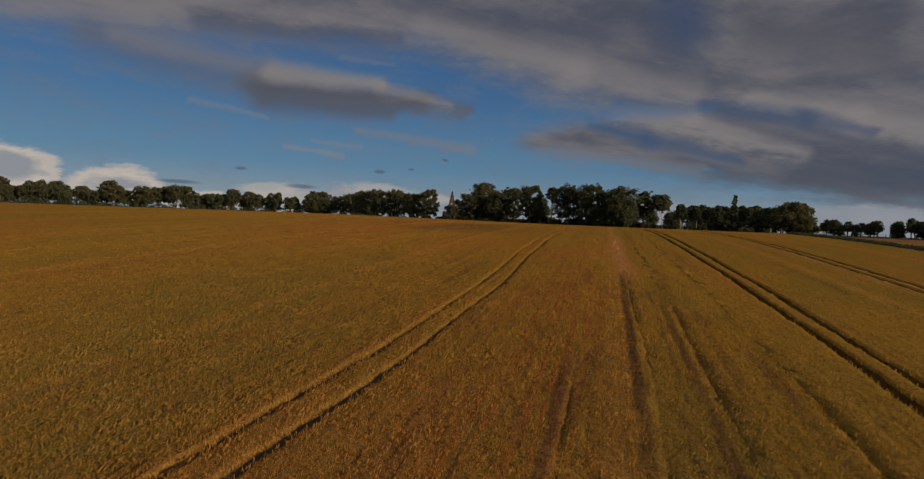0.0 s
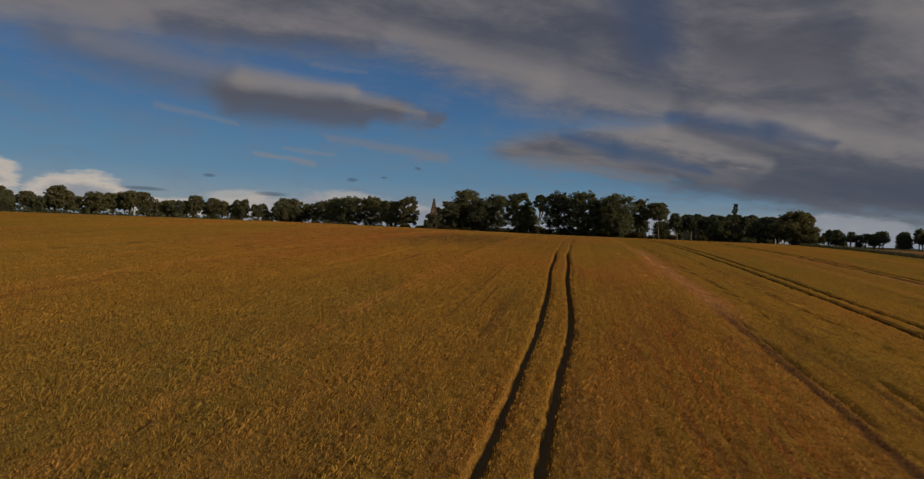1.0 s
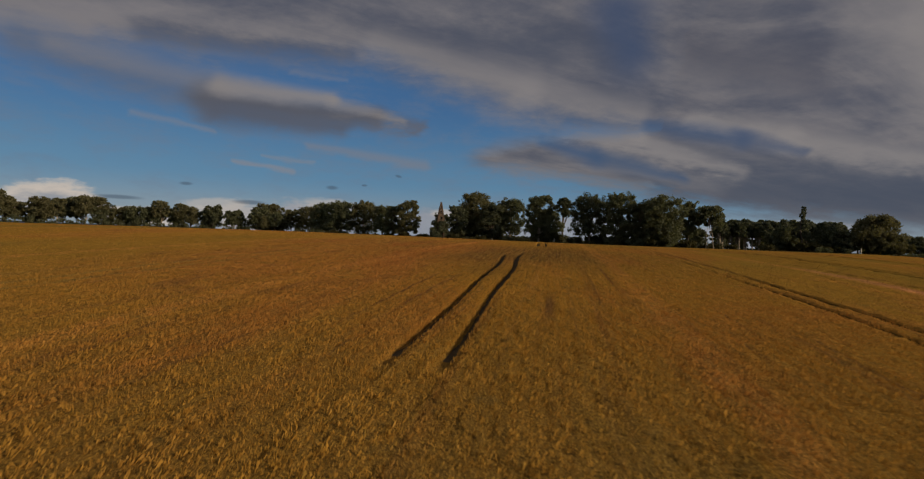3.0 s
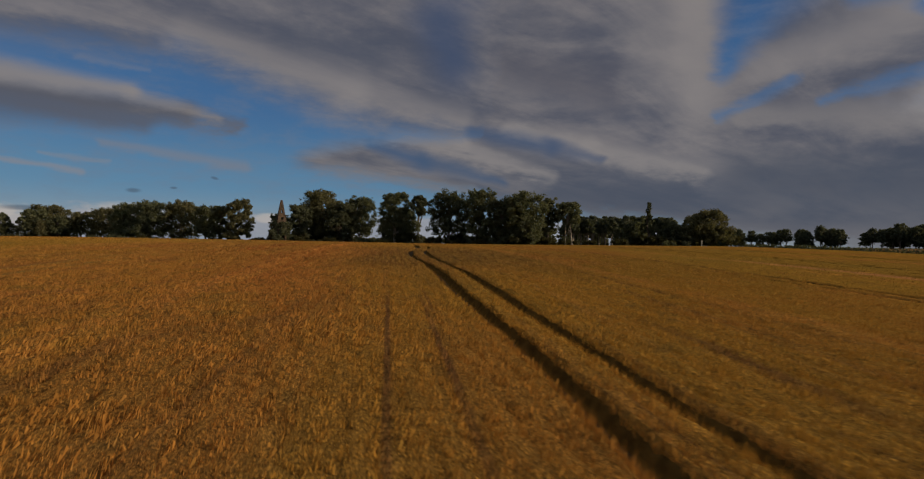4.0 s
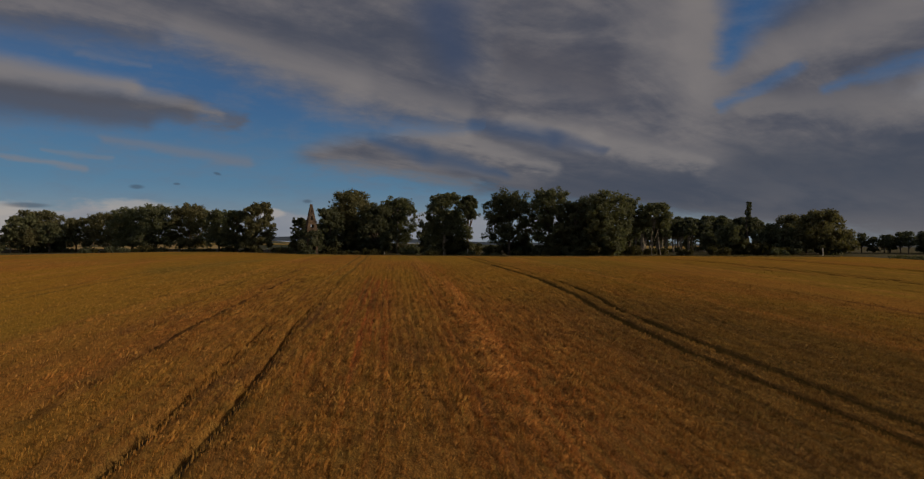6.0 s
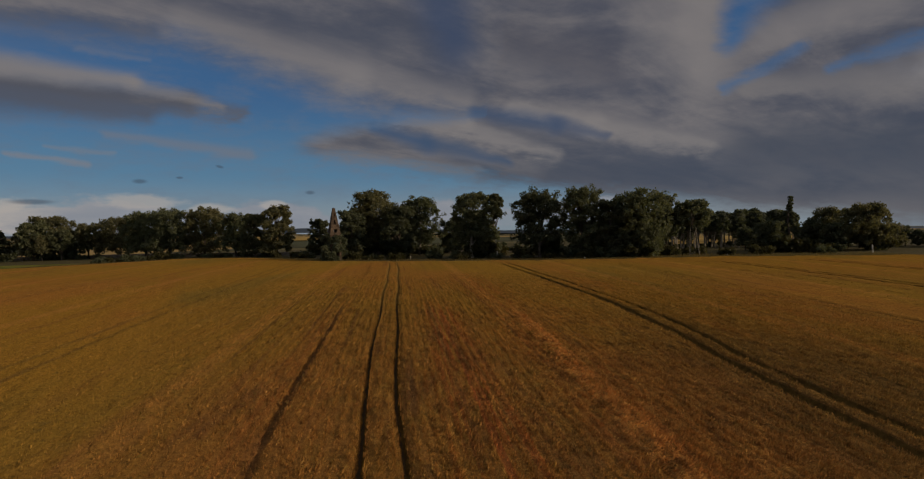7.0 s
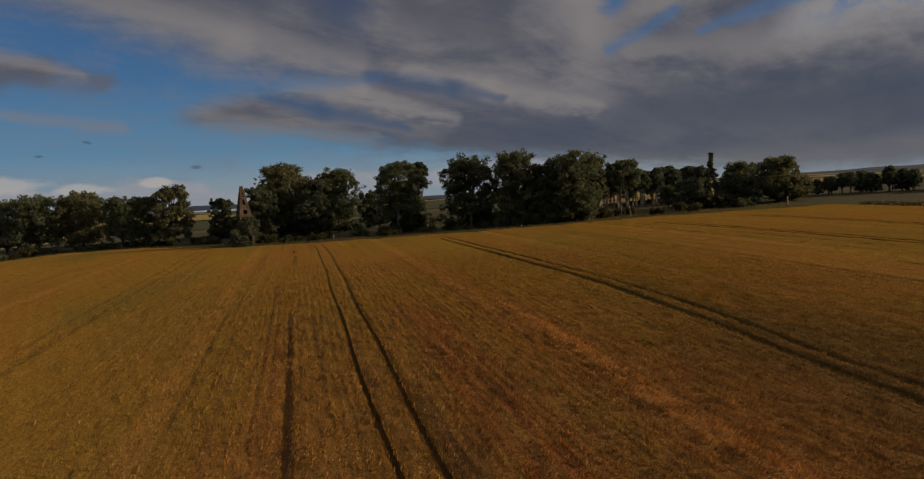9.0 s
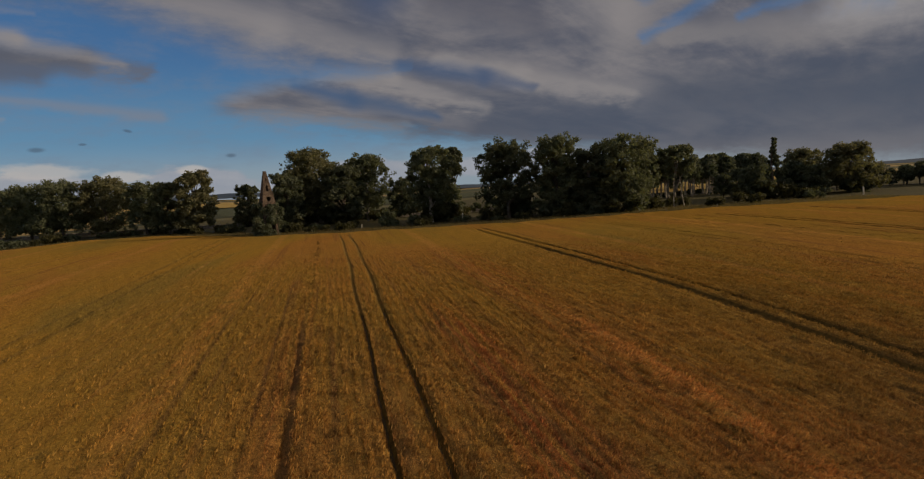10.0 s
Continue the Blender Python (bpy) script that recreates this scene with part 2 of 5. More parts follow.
make_world()
sun_data = bpy.data.lights.new("sun", "SUN")
sun_data.energy, sun_data.angle, sun_data.color = 3.0, radians(0.6), (1.0, 0.78, 0.52)
sun = new("sun", sun_data)
a, e = radians(SUN_AZ), radians(SUN_EL)
sun.matrix_world = look((0, 0, 80), Vector((0, 0, 80)) - Vector((math.sin(a) * math.cos(e), math.cos(a) * math.cos(e), math.sin(e))))

# ---- materials ----


def material(name):
    m = bpy.data.materials.new(name)
    m.use_nodes = True
    t = m.node_tree
    bsdf = t.nodes["Principled BSDF"]
    return m, Graph(t), bsdf


def place(g):
    return g.tree.nodes.new("ShaderNodeTexCoord").outputs["Object"]


def island(g):
    return g.tree.nodes.new("ShaderNodeNewGeometry").outputs["Random Per Island"]


def bump(g, bsdf, height, strength, distance):
    b = g.tree.nodes.new("ShaderNodeBump")
    b.inputs["Strength"].default_value, b.inputs["Distance"].default_value = strength, distance
    g.put(b.inputs["Height"], height)
    g.put(bsdf.inputs["Normal"], b.outputs[0])


# the drill rows and tramlines run along this direction of the plan
ROW = Vector((0.255, 0.967, 0.0)).normalized()
ACROSS = Vector((ROW.y, -ROW.x, 0.0))


def along_rows(g, co):
    """Coordinates u along the drill rows and v across them."""
    s = g.tree.nodes.new("ShaderNodeSeparateXYZ")
    g.put(s.inputs[0], co)
    u = g.add(g.mul(s.outputs[0], ROW.x), g.mul(s.outputs[1], ROW.y))
    v = g.add(g.mul(s.outputs[0], ACROSS.x), g.mul(s.outputs[1], ACROSS.y))
    return u, v


def crop_tint(g, co):
    """Ripening barley: gold ground colour, greener hollows, russet and pale streaks along the rows."""
    u, v = along_rows(g, co)
    wide = g.noise(co, 0.016, 3.0, 0.5, 0.4)
    patch = g.noise(g.vec(g.mul(u, 0.018), g.mul(v, 0.06)), 1.0, 4.0, 0.6, 0.5)
    streak = g.noise(g.vec(g.mul(u, 0.02), g.mul(v, 0.75)), 1.0, 4.0, 0.62, 0.25)
    thin = g.noise(g.vec(g.mul(u, 0.035), g.mul(v, 2.6)), 1.0, 3.0, 0.6, 0.15)
    clump = g.noise(co, 0.7, 4.0, 0.65)
    col = g.mix(g.ramp(wide, 0.36, 0.62), (0.268, 0.159, 0.022), (0.312, 0.170, 0.021))
    col = g.mix(g.ramp(patch, 0.47, 0.67, 0.0, 0.55), col, (0.335, 0.135, 0.027))
    col = g.mix(g.ramp(patch, 0.45, 0.32, 0.0, 0.6), col, (0.195, 0.140, 0.025))
    col = g.mix(g.ramp(streak, 0.57, 0.74, 0.0, 0.38), col, (0.43, 0.225, 0.050))
    rank = g.math("MULTIPLY", g.ramp(streak, 0.46, 0.30), g.ramp(patch, 0.34, 0.55, 0.1, 0.42))
    col = g.mix(rank, col, (0.16, 0.070, 0.026))
    col = g.mix(g.math("MULTIPLY", g.ramp(thin, 0.40, 0.28), g.ramp(patch, 0.40, 0.6, 0.2, 0.8)), col, (0.12, 0.062, 0.022))
    # the whole middle of the field has turned redder than the rest
    mu, mv = g.mul(g.sub(u, 118.0), 1 / 52.0), g.mul(g.sub(v, -50.0), 1 / 17.0)
    ripe = g.add(g.math("SQRT", g.add(g.mul(mu, mu), g.mul(mv, mv))), g.mul(g.sub(wide, 0.5), 2.0))
    col = g.mix(g.math("MULTIPLY", g.ramp(ripe, 1.1, 0.45), g.ramp(clump, 0.3, 0.62, 0.25, 0.6)), col, (0.30, 0.125, 0.028))
    # dull brown blotches where the crop went down
    blot = g.noise(g.vec(g.mul(u, 0.11), g.mul(v, 0.42)), 1.0, 3.0, 0.55, 0.4)
    bu, bv = g.mul(g.sub(u, 46.0), 1 / 30.0), g.mul(g.sub(v, 0.0), 1 / 10.0)
    nook = g.math("SQRT", g.add(g.mul(bu, bu), g.mul(bv, bv)))
    col = g.mix(g.math("MULTIPLY", g.ramp(g.math("MINIMUM", ripe, nook), 1.15, 0.7), g.ramp(blot, 0.54, 0.66, 0.0, 0.42)), col, (0.125, 0.056, 0.024))
    # a darker stretch: the crop's dimness against the sun is put into its colour
    ru, rv = g.mul(g.sub(u, 133.0), 1 / 36.0), g.mul(g.sub(v, -32.0), 1 / 17.0)
    backlit = g.add(g.math("SQRT", g.add(g.mul(ru, ru), g.mul(rv, rv))), g.mul(g.sub(patch, 0.5), 1.6))
    col = g.mix(g.math("MULTIPLY", g.ramp(backlit, 1.05, 0.3), g.ramp(thin, 0.34, 0.56, 0.88, 0.55)), col, (0.105, 0.066, 0.021))
    # strips that ripened first stand russet along the rows
    for v0, half, u0, u1, much, red in ((-45.0, 4.6, 96.0, 200.0, 0.62, (0.31, 0.098, 0.023)), (-3.0, 5.0, 2.0, 62.0, 0.6, (0.31, 0.098, 0.023)),
                                      (-62.6, 1.4, 120.0, 180.0, 0.35, (0.31, 0.098, 0.023)), (-53.0, 3.4, 122.0, 170.0, 0.75, (0.33, 0.082, 0.022)),
                                      (2.3, 1.4, 58.0, 116.0, 0.8, (0.42, 0.175, 0.055)), (30.0, 3.0, 40.0, 130.0, 0.5, (0.44, 0.20, 0.07))):
        off = g.math("ABSOLUTE", g.add(g.sub(v, v0), g.mul(g.sub(patch, 0.5), 9.0)))
        strip = g.math("MULTIPLY", g.ramp(off, half, 0.0), g.math("MULTIPLY", g.ramp(u, u0 - 8.0, u0 + 8.0), g.ramp(u, u1 + 10.0, u1 - 10.0)))
        strip = g.math("MULTIPLY", strip, g.ramp(thin, 0.42, 0.60, 0.12 * much, much))
        col = g.mix(strip, col, red)
    # one bright stripe of bent straw
    bent = g.math("ABSOLUTE", g.add(g.add(g.sub(v, -45.4), g.mul(g.sub(u, 138.0), -0.03)), g.mul(g.sub(clump, 0.5), 1.4)))
    bent = g.math("MULTIPLY", g.ramp(bent, 0.9, 0.45), g.math("MULTIPLY", g.ramp(u, 112.0, 126.0), g.ramp(u, 172.0, 156.0)))
    col = g.mix(g.math("MULTIPLY", bent, g.ramp(clump, 0.36, 0.55, 0.15, 0.8)), col, (0.60, 0.28, 0.060))
    # the drill bouts meet midway between the tramlines, in a paler ragged band
    seam = g.math("ABSOLUTE", g.sub(g.math("FRACT", g.mul(g.add(v, 57.5), 1 / 23.35)), 0.5))
    seam = g.math("MULTIPLY", g.ramp(seam, 0.05, 0.012), g.ramp(clump, 0.3, 0.6, 0.05, 0.5))
    col = g.mix(seam, col, (0.43, 0.205, 0.040))
    col = g.mix(g.ramp(clump, 0.42, 0.25, 0.0, 0.55), col, (0.13, 0.100, 0.026))
    # thin places in the rows show red-brown straw; one runs on as a pale band
    for v0, half, u0, u1, much in ((1.65, 0.26, 14.0, 62.0, 0.85), (4.45, 0.22, 16.0, 47.0, 0.7), (3.7, 0.12, 26.0, 52.0, 0.4), (-1.8, 0.24, 14.0, 30.0, 0.75), (8.4, 0.30, 16.0, 34.0, 0.7), (6.5, 0.25, 28.0, 42.0, 0.4),
                                   (22.3, 0.30, 60.0, 86.0, 0.3), (-16.75, 0.09, 42.0, 80.0, 0.6), (-15.4, 0.09, 48.0, 66.0, 0.5), (-13.8, 0.35, 44.0, 60.0, 0.45), (-37.6, 0.07, 74.0, 94.0, 0.75), (-36.2, 0.08, 75.0, 92.0, 0.7), (-28.6, 0.22, 78.0, 86.0, 0.8), (-24.0, 0.13, 88.0, 112.0, 0.6),
                                   (-47.5, 0.07, 102.0, 129.0, 0.5), (-46.3, 0.11, 102.0, 117.0, 0.5), (-51.5, 0.08, 112.0, 158.0, 0.3), (-49.5, 0.07, 118.0, 150.0, 0.4), (-62.6, 0.17, 132.0, 171.0, 0.72), (-64.2, 0.10, 148.0, 186.0, 0.55), (-53.3, 0.10, 130.0, 185.0, 0.55), (-52.3, 0.22, 143.0, 158.0, 0.55),
                                   (-60.7, 0.16, 150.0, 168.0, 0.6), (-68.1, 0.14, 146.0, 178.0, 0.45), (-56.0, 0.30, 134.0, 148.0, 0.5), (-50.0, 0.12, 136.0, 175.0, 0.4), (-47.0, 0.10, 140.0, 178.0, 0.4)):
        thread = g.math("ABSOLUTE", g.sub(g.sub(v, v0), g.mul(g.sub(clump, 0.5), 2.0 * half)))
        thread = g.math("MULTIPLY", g.ramp(thread, 1.7 * half, 0.5 * half), g.math("MULTIPLY", g.ramp(u, u0 - 4.0, u0 + 5.0), g.ramp(u, u1 + 4.0, u1 - 6.0)))
        col = g.mix(g.math("MULTIPLY", thread, g.ramp(blot, 0.34, 0.54, 0.35 * much, much)), col, (0.088, 0.040, 0.020))
    band = g.math("MULTIPLY", g.ramp(g.math("ABSOLUTE", g.sub(v, 1.9)), 1.1, 0.3), g.math("MULTIPLY", g.ramp(u, 52.0, 66.0), g.ramp(u, 134.0, 118.0)))
    col = g.mix(g.mul(band, 0.6), col, (0.40, 0.19, 0.065))
    # a greener hollow where the crop is late
    gu, gv = g.mul(g.sub(u, 24.0), 1 / 34.0), g.mul(g.sub(v, -24.0), 1 / 15.0)
    late = g.add(g.math("SQRT", g.add(g.mul(gu, gu), g.mul(gv, gv))), g.mul(g.sub(patch, 0.5), 1.2))
    col = g.mix(g.math("MULTIPLY", g.ramp(late, 1.1, 0.4), g.ramp(clump, 0.3, 0.6, 0.55, 0.25)), col, (0.185, 0.150, 0.028))
    # weeds and thin crop in ruts that have half closed
    sway = g.add(g.mul(g.math("SINE", g.add(g.mul(u, 0.045), g.mul(v, 0.03))), 0.22), g.mul(g.math("SINE", g.add(g.mul(u, 0.21), v)), 0.08))
    line = g.sub(v, sway)
    for v0, u0, u1, much, weed in ((-57.05, 60.0, 118.0, 0.55, (0.115, 0.105, 0.028)), (-57.5, 168.0, 240.0, 0.6, (0.10, 0.085, 0.024)), (-81.0, 60.0, 250.0, 0.45, (0.13, 0.090, 0.022)),
                                   (-105.0, 60.0, 260.0, 0.40, (0.13, 0.090, 0.022)), (-129.0, 60.0, 260.0, 0.35, (0.13, 0.090, 0.022))):
        rut = g.math("ABSOLUTE", g.sub(g.math("ABSOLUTE", g.sub(line, v0)), 0.9))
        rut = g.math("MULTIPLY", g.ramp(rut, 0.34, 0.12), g.math("MULTIPLY", g.ramp(u, u0 - 6.0, u0 + 6.0), g.ramp(u, u1 + 6.0, u1 - 6.0)))
        col = g.mix(g.math("MULTIPLY", rut, g.ramp(clump, 0.30, 0.50, 0.5 * much, much)), col, weed)
    return g.mix(1.0, col, (1.0, 0.985, 1.26), "MULTIPLY"), clump


def make_crop():
    m, g, b = material("ripening_barley_mat")
    co = place(g)
    col, clump = crop_tint(g, co)
    rich = col
    u, v = along_rows(g, co)
    stem = g.noise(co, 5.0, 5.0, 0.72)
    row = g.noise(g.vec(g.mul(u, 0.9), g.mul(v, 4.5)), 1.0, 4.0, 0.65)
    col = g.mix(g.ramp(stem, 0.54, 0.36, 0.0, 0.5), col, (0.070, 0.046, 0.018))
    col = g.mix(g.ramp(stem, 0.56, 0.70, 0.0, 0.35), col, (0.46, 0.27, 0.075))
    # brown straw and leaf under thick ears, darkened to paint in the shade there
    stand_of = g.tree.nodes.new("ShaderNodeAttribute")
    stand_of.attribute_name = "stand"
    shaded_straw = g.mix(g.ramp(stem, 0.35, 0.65), (0.075, 0.045, 0.018), (0.15, 0.088, 0.030))
    col = g.mix(g.mul(stand_of.outputs["Fac"], 0.55), col, shaded_straw)
    fleck = g.noise(g.vec(g.mul(u, 13.0), g.mul(v, 17.0)), 1.0, 2.0, 0.6)
    col = g.mix(g.mul(g.ramp(fleck, 0.50, 0.64, 0.0, 0.75), stand_of.outputs["Fac"]), col, g.mix(1.0, rich, (1.5, 1.5, 1.5), "MULTIPLY"))
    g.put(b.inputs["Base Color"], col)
    b.inputs["Roughness"].default_value = 0.95
    b.inputs["Diffuse Roughness"].default_value = 0.1
    b.inputs["Specular IOR Level"].default_value = 0.0
    h = g.add(g.add(g.add(g.mul(stem, 0.5), g.mul(row, 0.6)), g.mul(clump, 0.9)), g.mul(g.mul(fleck, stand_of.outputs["Fac"]), 0.35))
    bump(g, b, h, 0.75, 0.17)
    return m


def make_blade():
    m, g, b = material("barley_ear_mat")
    co = place(g)
    col, clump = crop_tint(g, co)
    r = island(g)
    col = g.mix(1.0, col, (1.42, 1.40, 1.46), "MULTIPLY")
    tuft = g.noise(co, 5.0, 3.0, 0.6)
    u, v = along_rows(g, co)
    comb = g.noise(g.vec(g.mul(u, 0.32), g.mul(v, 2.7)), 1.0, 4.0, 0.66)
    # the drill rows show where the crop is ripest
    ripe = g.ramp(u, 98.0, 118.0, 0.30, 1.0)
    even = g.ramp(u, 98.0, 118.0, 0.55, 1.0)
    col = g.mix(g.mul(g.ramp(comb, 0.49, 0.37, 0.0, 0.6), ripe), col, (0.085, 0.050, 0.020))
    col = g.mix(g.mul(g.ramp(comb, 0.52, 0.62, 0.0, 0.55), ripe), col, (0.50, 0.29, 0.075))
    col = g.mix(g.mul(g.ramp(tuft, 0.50, 0.30, 0.0, 0.38), even), col, (0.075, 0.046, 0.018))
    col = g.mix(g.mul(g.ramp(tuft, 0.56, 0.74, 0.0, 0.30), even), col, (0.52, 0.32, 0.10))
    col = g.mix(g.mul(g.ramp(r, 0.0, 0.6, 0.42, 0.0), even), col, (0.115, 0.066, 0.022))
    col = g.mix(g.mul(g.ramp(r, 0.75, 1.0, 0.0, 0.28), even), col, (0.56, 0.35, 0.125))
    col = g.mix(g.mul(g.mul(g.ramp(r, 0.60, 0.62), g.ramp(r, 0.72, 0.70, 0.0, 0.5)), even), col, (0.13, 0.125, 0.032))
    g.put(b.inputs["Base Color"], col)
    b.inputs["Roughness"].default_value = 0.9
    b.inputs["Specular IOR Level"].default_value = 0.02
    t = g.tree
    thin = t.nodes.new("ShaderNodeBsdfTranslucent")
    g.put(thin.inputs["Color"], col)
    both = t.nodes.new("ShaderNodeMixShader")
    both.inputs[0].default_value = 0.22
    t.links.new(b.outputs[0], both.inputs[1])
    t.links.new(thin.outputs[0], both.inputs[2])
    t.links.new(both.outputs[0], t.nodes["Material Output"].inputs["Surface"])
    return m


def make_soil():
    m, g, b = material("tramline_soil_mat")
    co = place(g)
    n = g.noise(co, 1.3, 5.0, 0.65)
    k = g.noise(co, 9.0, 4.0, 0.6)
    col = g.mix(n, (0.042, 0.030, 0.018), (0.092, 0.066, 0.034))
    col = g.mix(g.ramp(k, 0.55, 0.7, 0.0, 0.6), col, (0.075, 0.085, 0.025))
    g.put(b.inputs["Base Color"], col)
    b.inputs["Roughness"].default_value = 0.95
    b.inputs["Specular IOR Level"].default_value = 0.05
    bump(g, b, k, 0.6, 0.05)
    return m


def make_land():
    """Rough grass by the field, and a quilt of far fields."""
    m, g, b = material("grassland_mat")
    co = place(g)
    n = g.noise(co, 0.35, 5.0, 0.65)
    k = g.noise(co, 3.0, 5.0, 0.7)
    near = g.mix(n, (0.042, 0.044, 0.018), (0.105, 0.082, 0.036))
    near = g.mix(g.ramp(k, 0.55, 0.75, 0.0, 0.6), near, (0.20, 0.15, 0.07))
    vor = g.tree.nodes.new("ShaderNodeTexVoronoi")
    g.put(vor.inputs["Vector"], co)
    vor.inputs["Scale"].default_value = 0.0042
    quilt = g.tree.nodes.new("ShaderNodeSeparateColor")
    g.put(quilt.inputs[0], vor.outputs["Color"])
    far = g.mix(g.ramp(quilt.outputs[0], 0.38, 0.41), (0.060, 0.070, 0.036), (0.36, 0.25, 0.095))
    far = g.mix(g.ramp(quilt.outputs[1], 0.7, 0.75), far, (0.11, 0.095, 0.042))
    line = g.tree.nodes.new("ShaderNodeTexVoronoi")
    line.feature = "DISTANCE_TO_EDGE"
    g.put(line.inputs["Vector"], co)
    line.inputs["Scale"].default_value = 0.0042
    far = g.mix(g.ramp(line.outputs["Distance"], 0.05, 0.03), far, (0.030, 0.034, 0.016))
    far = g.mix(g.mul(n, 0.4), far, (0.10, 0.085, 0.04))
    s = g.tree.nodes.new("ShaderNodeSeparateXYZ")
    g.put(s.inputs[0], co)
    away = g.ramp(s.outputs[1], 375.0, 390.0)
    g.put(b.inputs["Base Color"], g.mix(away, near, far))
    b.inputs["Roughness"].default_value = 0.9
    b.inputs["Specular IOR Level"].default_value = 0.1
    bump(g, b, g.add(n, k), 0.6, 0.15)
    return m


def plain(name, c0, c1, scale, rough=0.85, relief=0.4, depth=0.05, detail=5.0, spec=0.2):
    m, g, b = material(name)
    co = place(g)
    n = g.noise(co, scale, detail, 0.6)
    k = g.noise(co, scale * 7.0, 4.0, 0.65)
    col = g.mix(g.ramp(n, 0.35, 0.65), c0, c1)
    col = g.mix(g.ramp(k, 0.5, 0.3, 0.0, 0.4), col, tuple(0.55 * v for v in c0))
    g.put(b.inputs["Base Color"], col)
    b.inputs["Roughness"].default_value = rough
    b.inputs["Specular IOR Level"].default_value = spec
    bump(g, b, g.add(n, k), relief, depth)
    return m


def leafy(name, dark, mid, light):
    m, g, b = material(name)
    co = place(g)
    n = g.noise(co, 0.35, 3.0, 0.6)
    r = island(g)
    col = g.mix(r, dark, mid)
    col = g.mix(g.ramp(n, 0.5, 0.72, 0.0, 0.5), col, light)
    oi = g.tree.nodes.new("ShaderNodeObjectInfo")
    col = g.mix(g.mul(oi.outputs["Random"], 0.35), col, tuple(0.6 * v for v in mid))
    g.put(b.inputs["Base Color"], col)
    b.inputs["Roughness"].default_value = 0.65
    b.inputs["Specular IOR Level"].default_value = 0.2
    # thin leaves let some light through
    t = g.tree
    thin = t.nodes.new("ShaderNodeBsdfTranslucent")
    g.put(thin.inputs["Color"], g.mix(1.0, col, (1.5, 1.5, 0.9), "MULTIPLY"))
    both = t.nodes.new("ShaderNodeMixShader")
    both.inputs[0].default_value = 0.42
    t.links.new(b.outputs[0], both.inputs[1])
    t.links.new(thin.outputs[0], both.inputs[2])
    t.links.new(both.outputs[0], t.nodes["Material Output"].inputs["Surface"])
    return m


M_CROP, M_BLADE, M_SOIL, M_LAND = make_crop(), make_blade(), make_soil(), make_land()
# stem brown with shade mixed in, for rut walls and the crop's cut sides
M_STEM_SHADE = plain("barley_stem_shade_mat", (0.070, 0.046, 0.015), (0.125, 0.080, 0.024), 2.2, 0.95, 0.6, 0.05, 5.0, 0.0)


def make_stubble():
    m, g, b = material("stubble_mat")
    co = place(g)
    u, v = along_rows(g, co)
    rows = g.noise(g.vec(g.mul(u, 0.03), g.mul(v, 0.9)), 1.0, 4.0, 0.6)
    n = g.noise(co, 0.05, 4.0, 0.6)
    col = g.mix(g.ramp(n, 0.35, 0.65), (0.20, 0.105, 0.045), (0.28, 0.155, 0.068))
    col = g.mix(g.ramp(rows, 0.52, 0.38, 0.0, 0.7), col, (0.10, 0.048, 0.022))
    g.put(b.inputs["Base Color"], col)
    b.inputs["Roughness"].default_value = 0.95
    b.inputs["Specular IOR Level"].default_value = 0.0
    bump(g, b, g.add(rows, n), 0.5, 0.1)
    return m


M_STUBBLE = make_stubble()
M_PASTURE = plain("sunlit_pasture_mat", (0.28, 0.20, 0.075), (0.40, 0.285, 0.105), 0.05, 0.95, 0.5, 0.1, 5.0, 0.0)
M_MARGIN = plain("grass_margin_mat", (0.075, 0.095, 0.022), (0.17, 0.165, 0.040), 0.09, 0.95, 0.5, 0.08, 5.0, 0.0)
M_BARK = plain("bark_mat", (0.075, 0.058, 0.042), (0.15, 0.125, 0.10), 0.9, 0.9, 0.6, 0.06)
M_PALE = plain("pale_bark_mat", (0.22, 0.185, 0.14), (0.36, 0.31, 0.245), 0.9, 0.85, 0.4, 0.04)
M_LEAF = leafy("broadleaf_mat", (0.09, 0.101, 0.06), (0.12, 0.131, 0.074), (0.156, 0.156, 0.085))
M_RUST = leafy("copper_leaf_mat", (0.101, 0.101, 0.055), (0.14, 0.133, 0.069), (0.184, 0.161, 0.083))
M_PINE = leafy("pine_needle_mat", (0.06, 0.071, 0.048), (0.097, 0.108, 0.069), (0.129, 0.133, 0.081))
M_IVY = leafy("ivy_mat", (0.067, 0.077, 0.049), (0.097, 0.106, 0.063), (0.127, 0.129, 0.074))
M_SHRUB = leafy("shrub_mat", (0.034, 0.036, 0.014), (0.070, 0.064, 0.024), (0.12, 0.092, 0.036))
M_STONE = plain("old_stone_mat", (0.055, 0.040, 0.030), (0.115, 0.082, 0.058), 1.1, 0.92, 0.8, 0.08)
M_WALLSTONE = plain("field_wall_stone_mat", (0.13, 0.115, 0.10), (0.25, 0.22, 0.185), 1.6, 0.92, 0.7, 0.06)
M_POST = plain("weathered_post_mat", (0.40, 0.36, 0.29), (0.55, 0.50, 0.42), 3.0, 0.85, 0.4, 0.02)
# distance haze is painted into the hills as blue
M_HAZY_HILL = plain("hazy_far_hill_mat", (0.035, 0.055, 0.085), (0.055, 0.075, 0.10), 0.004, 1.0, 0.0, 0.05)
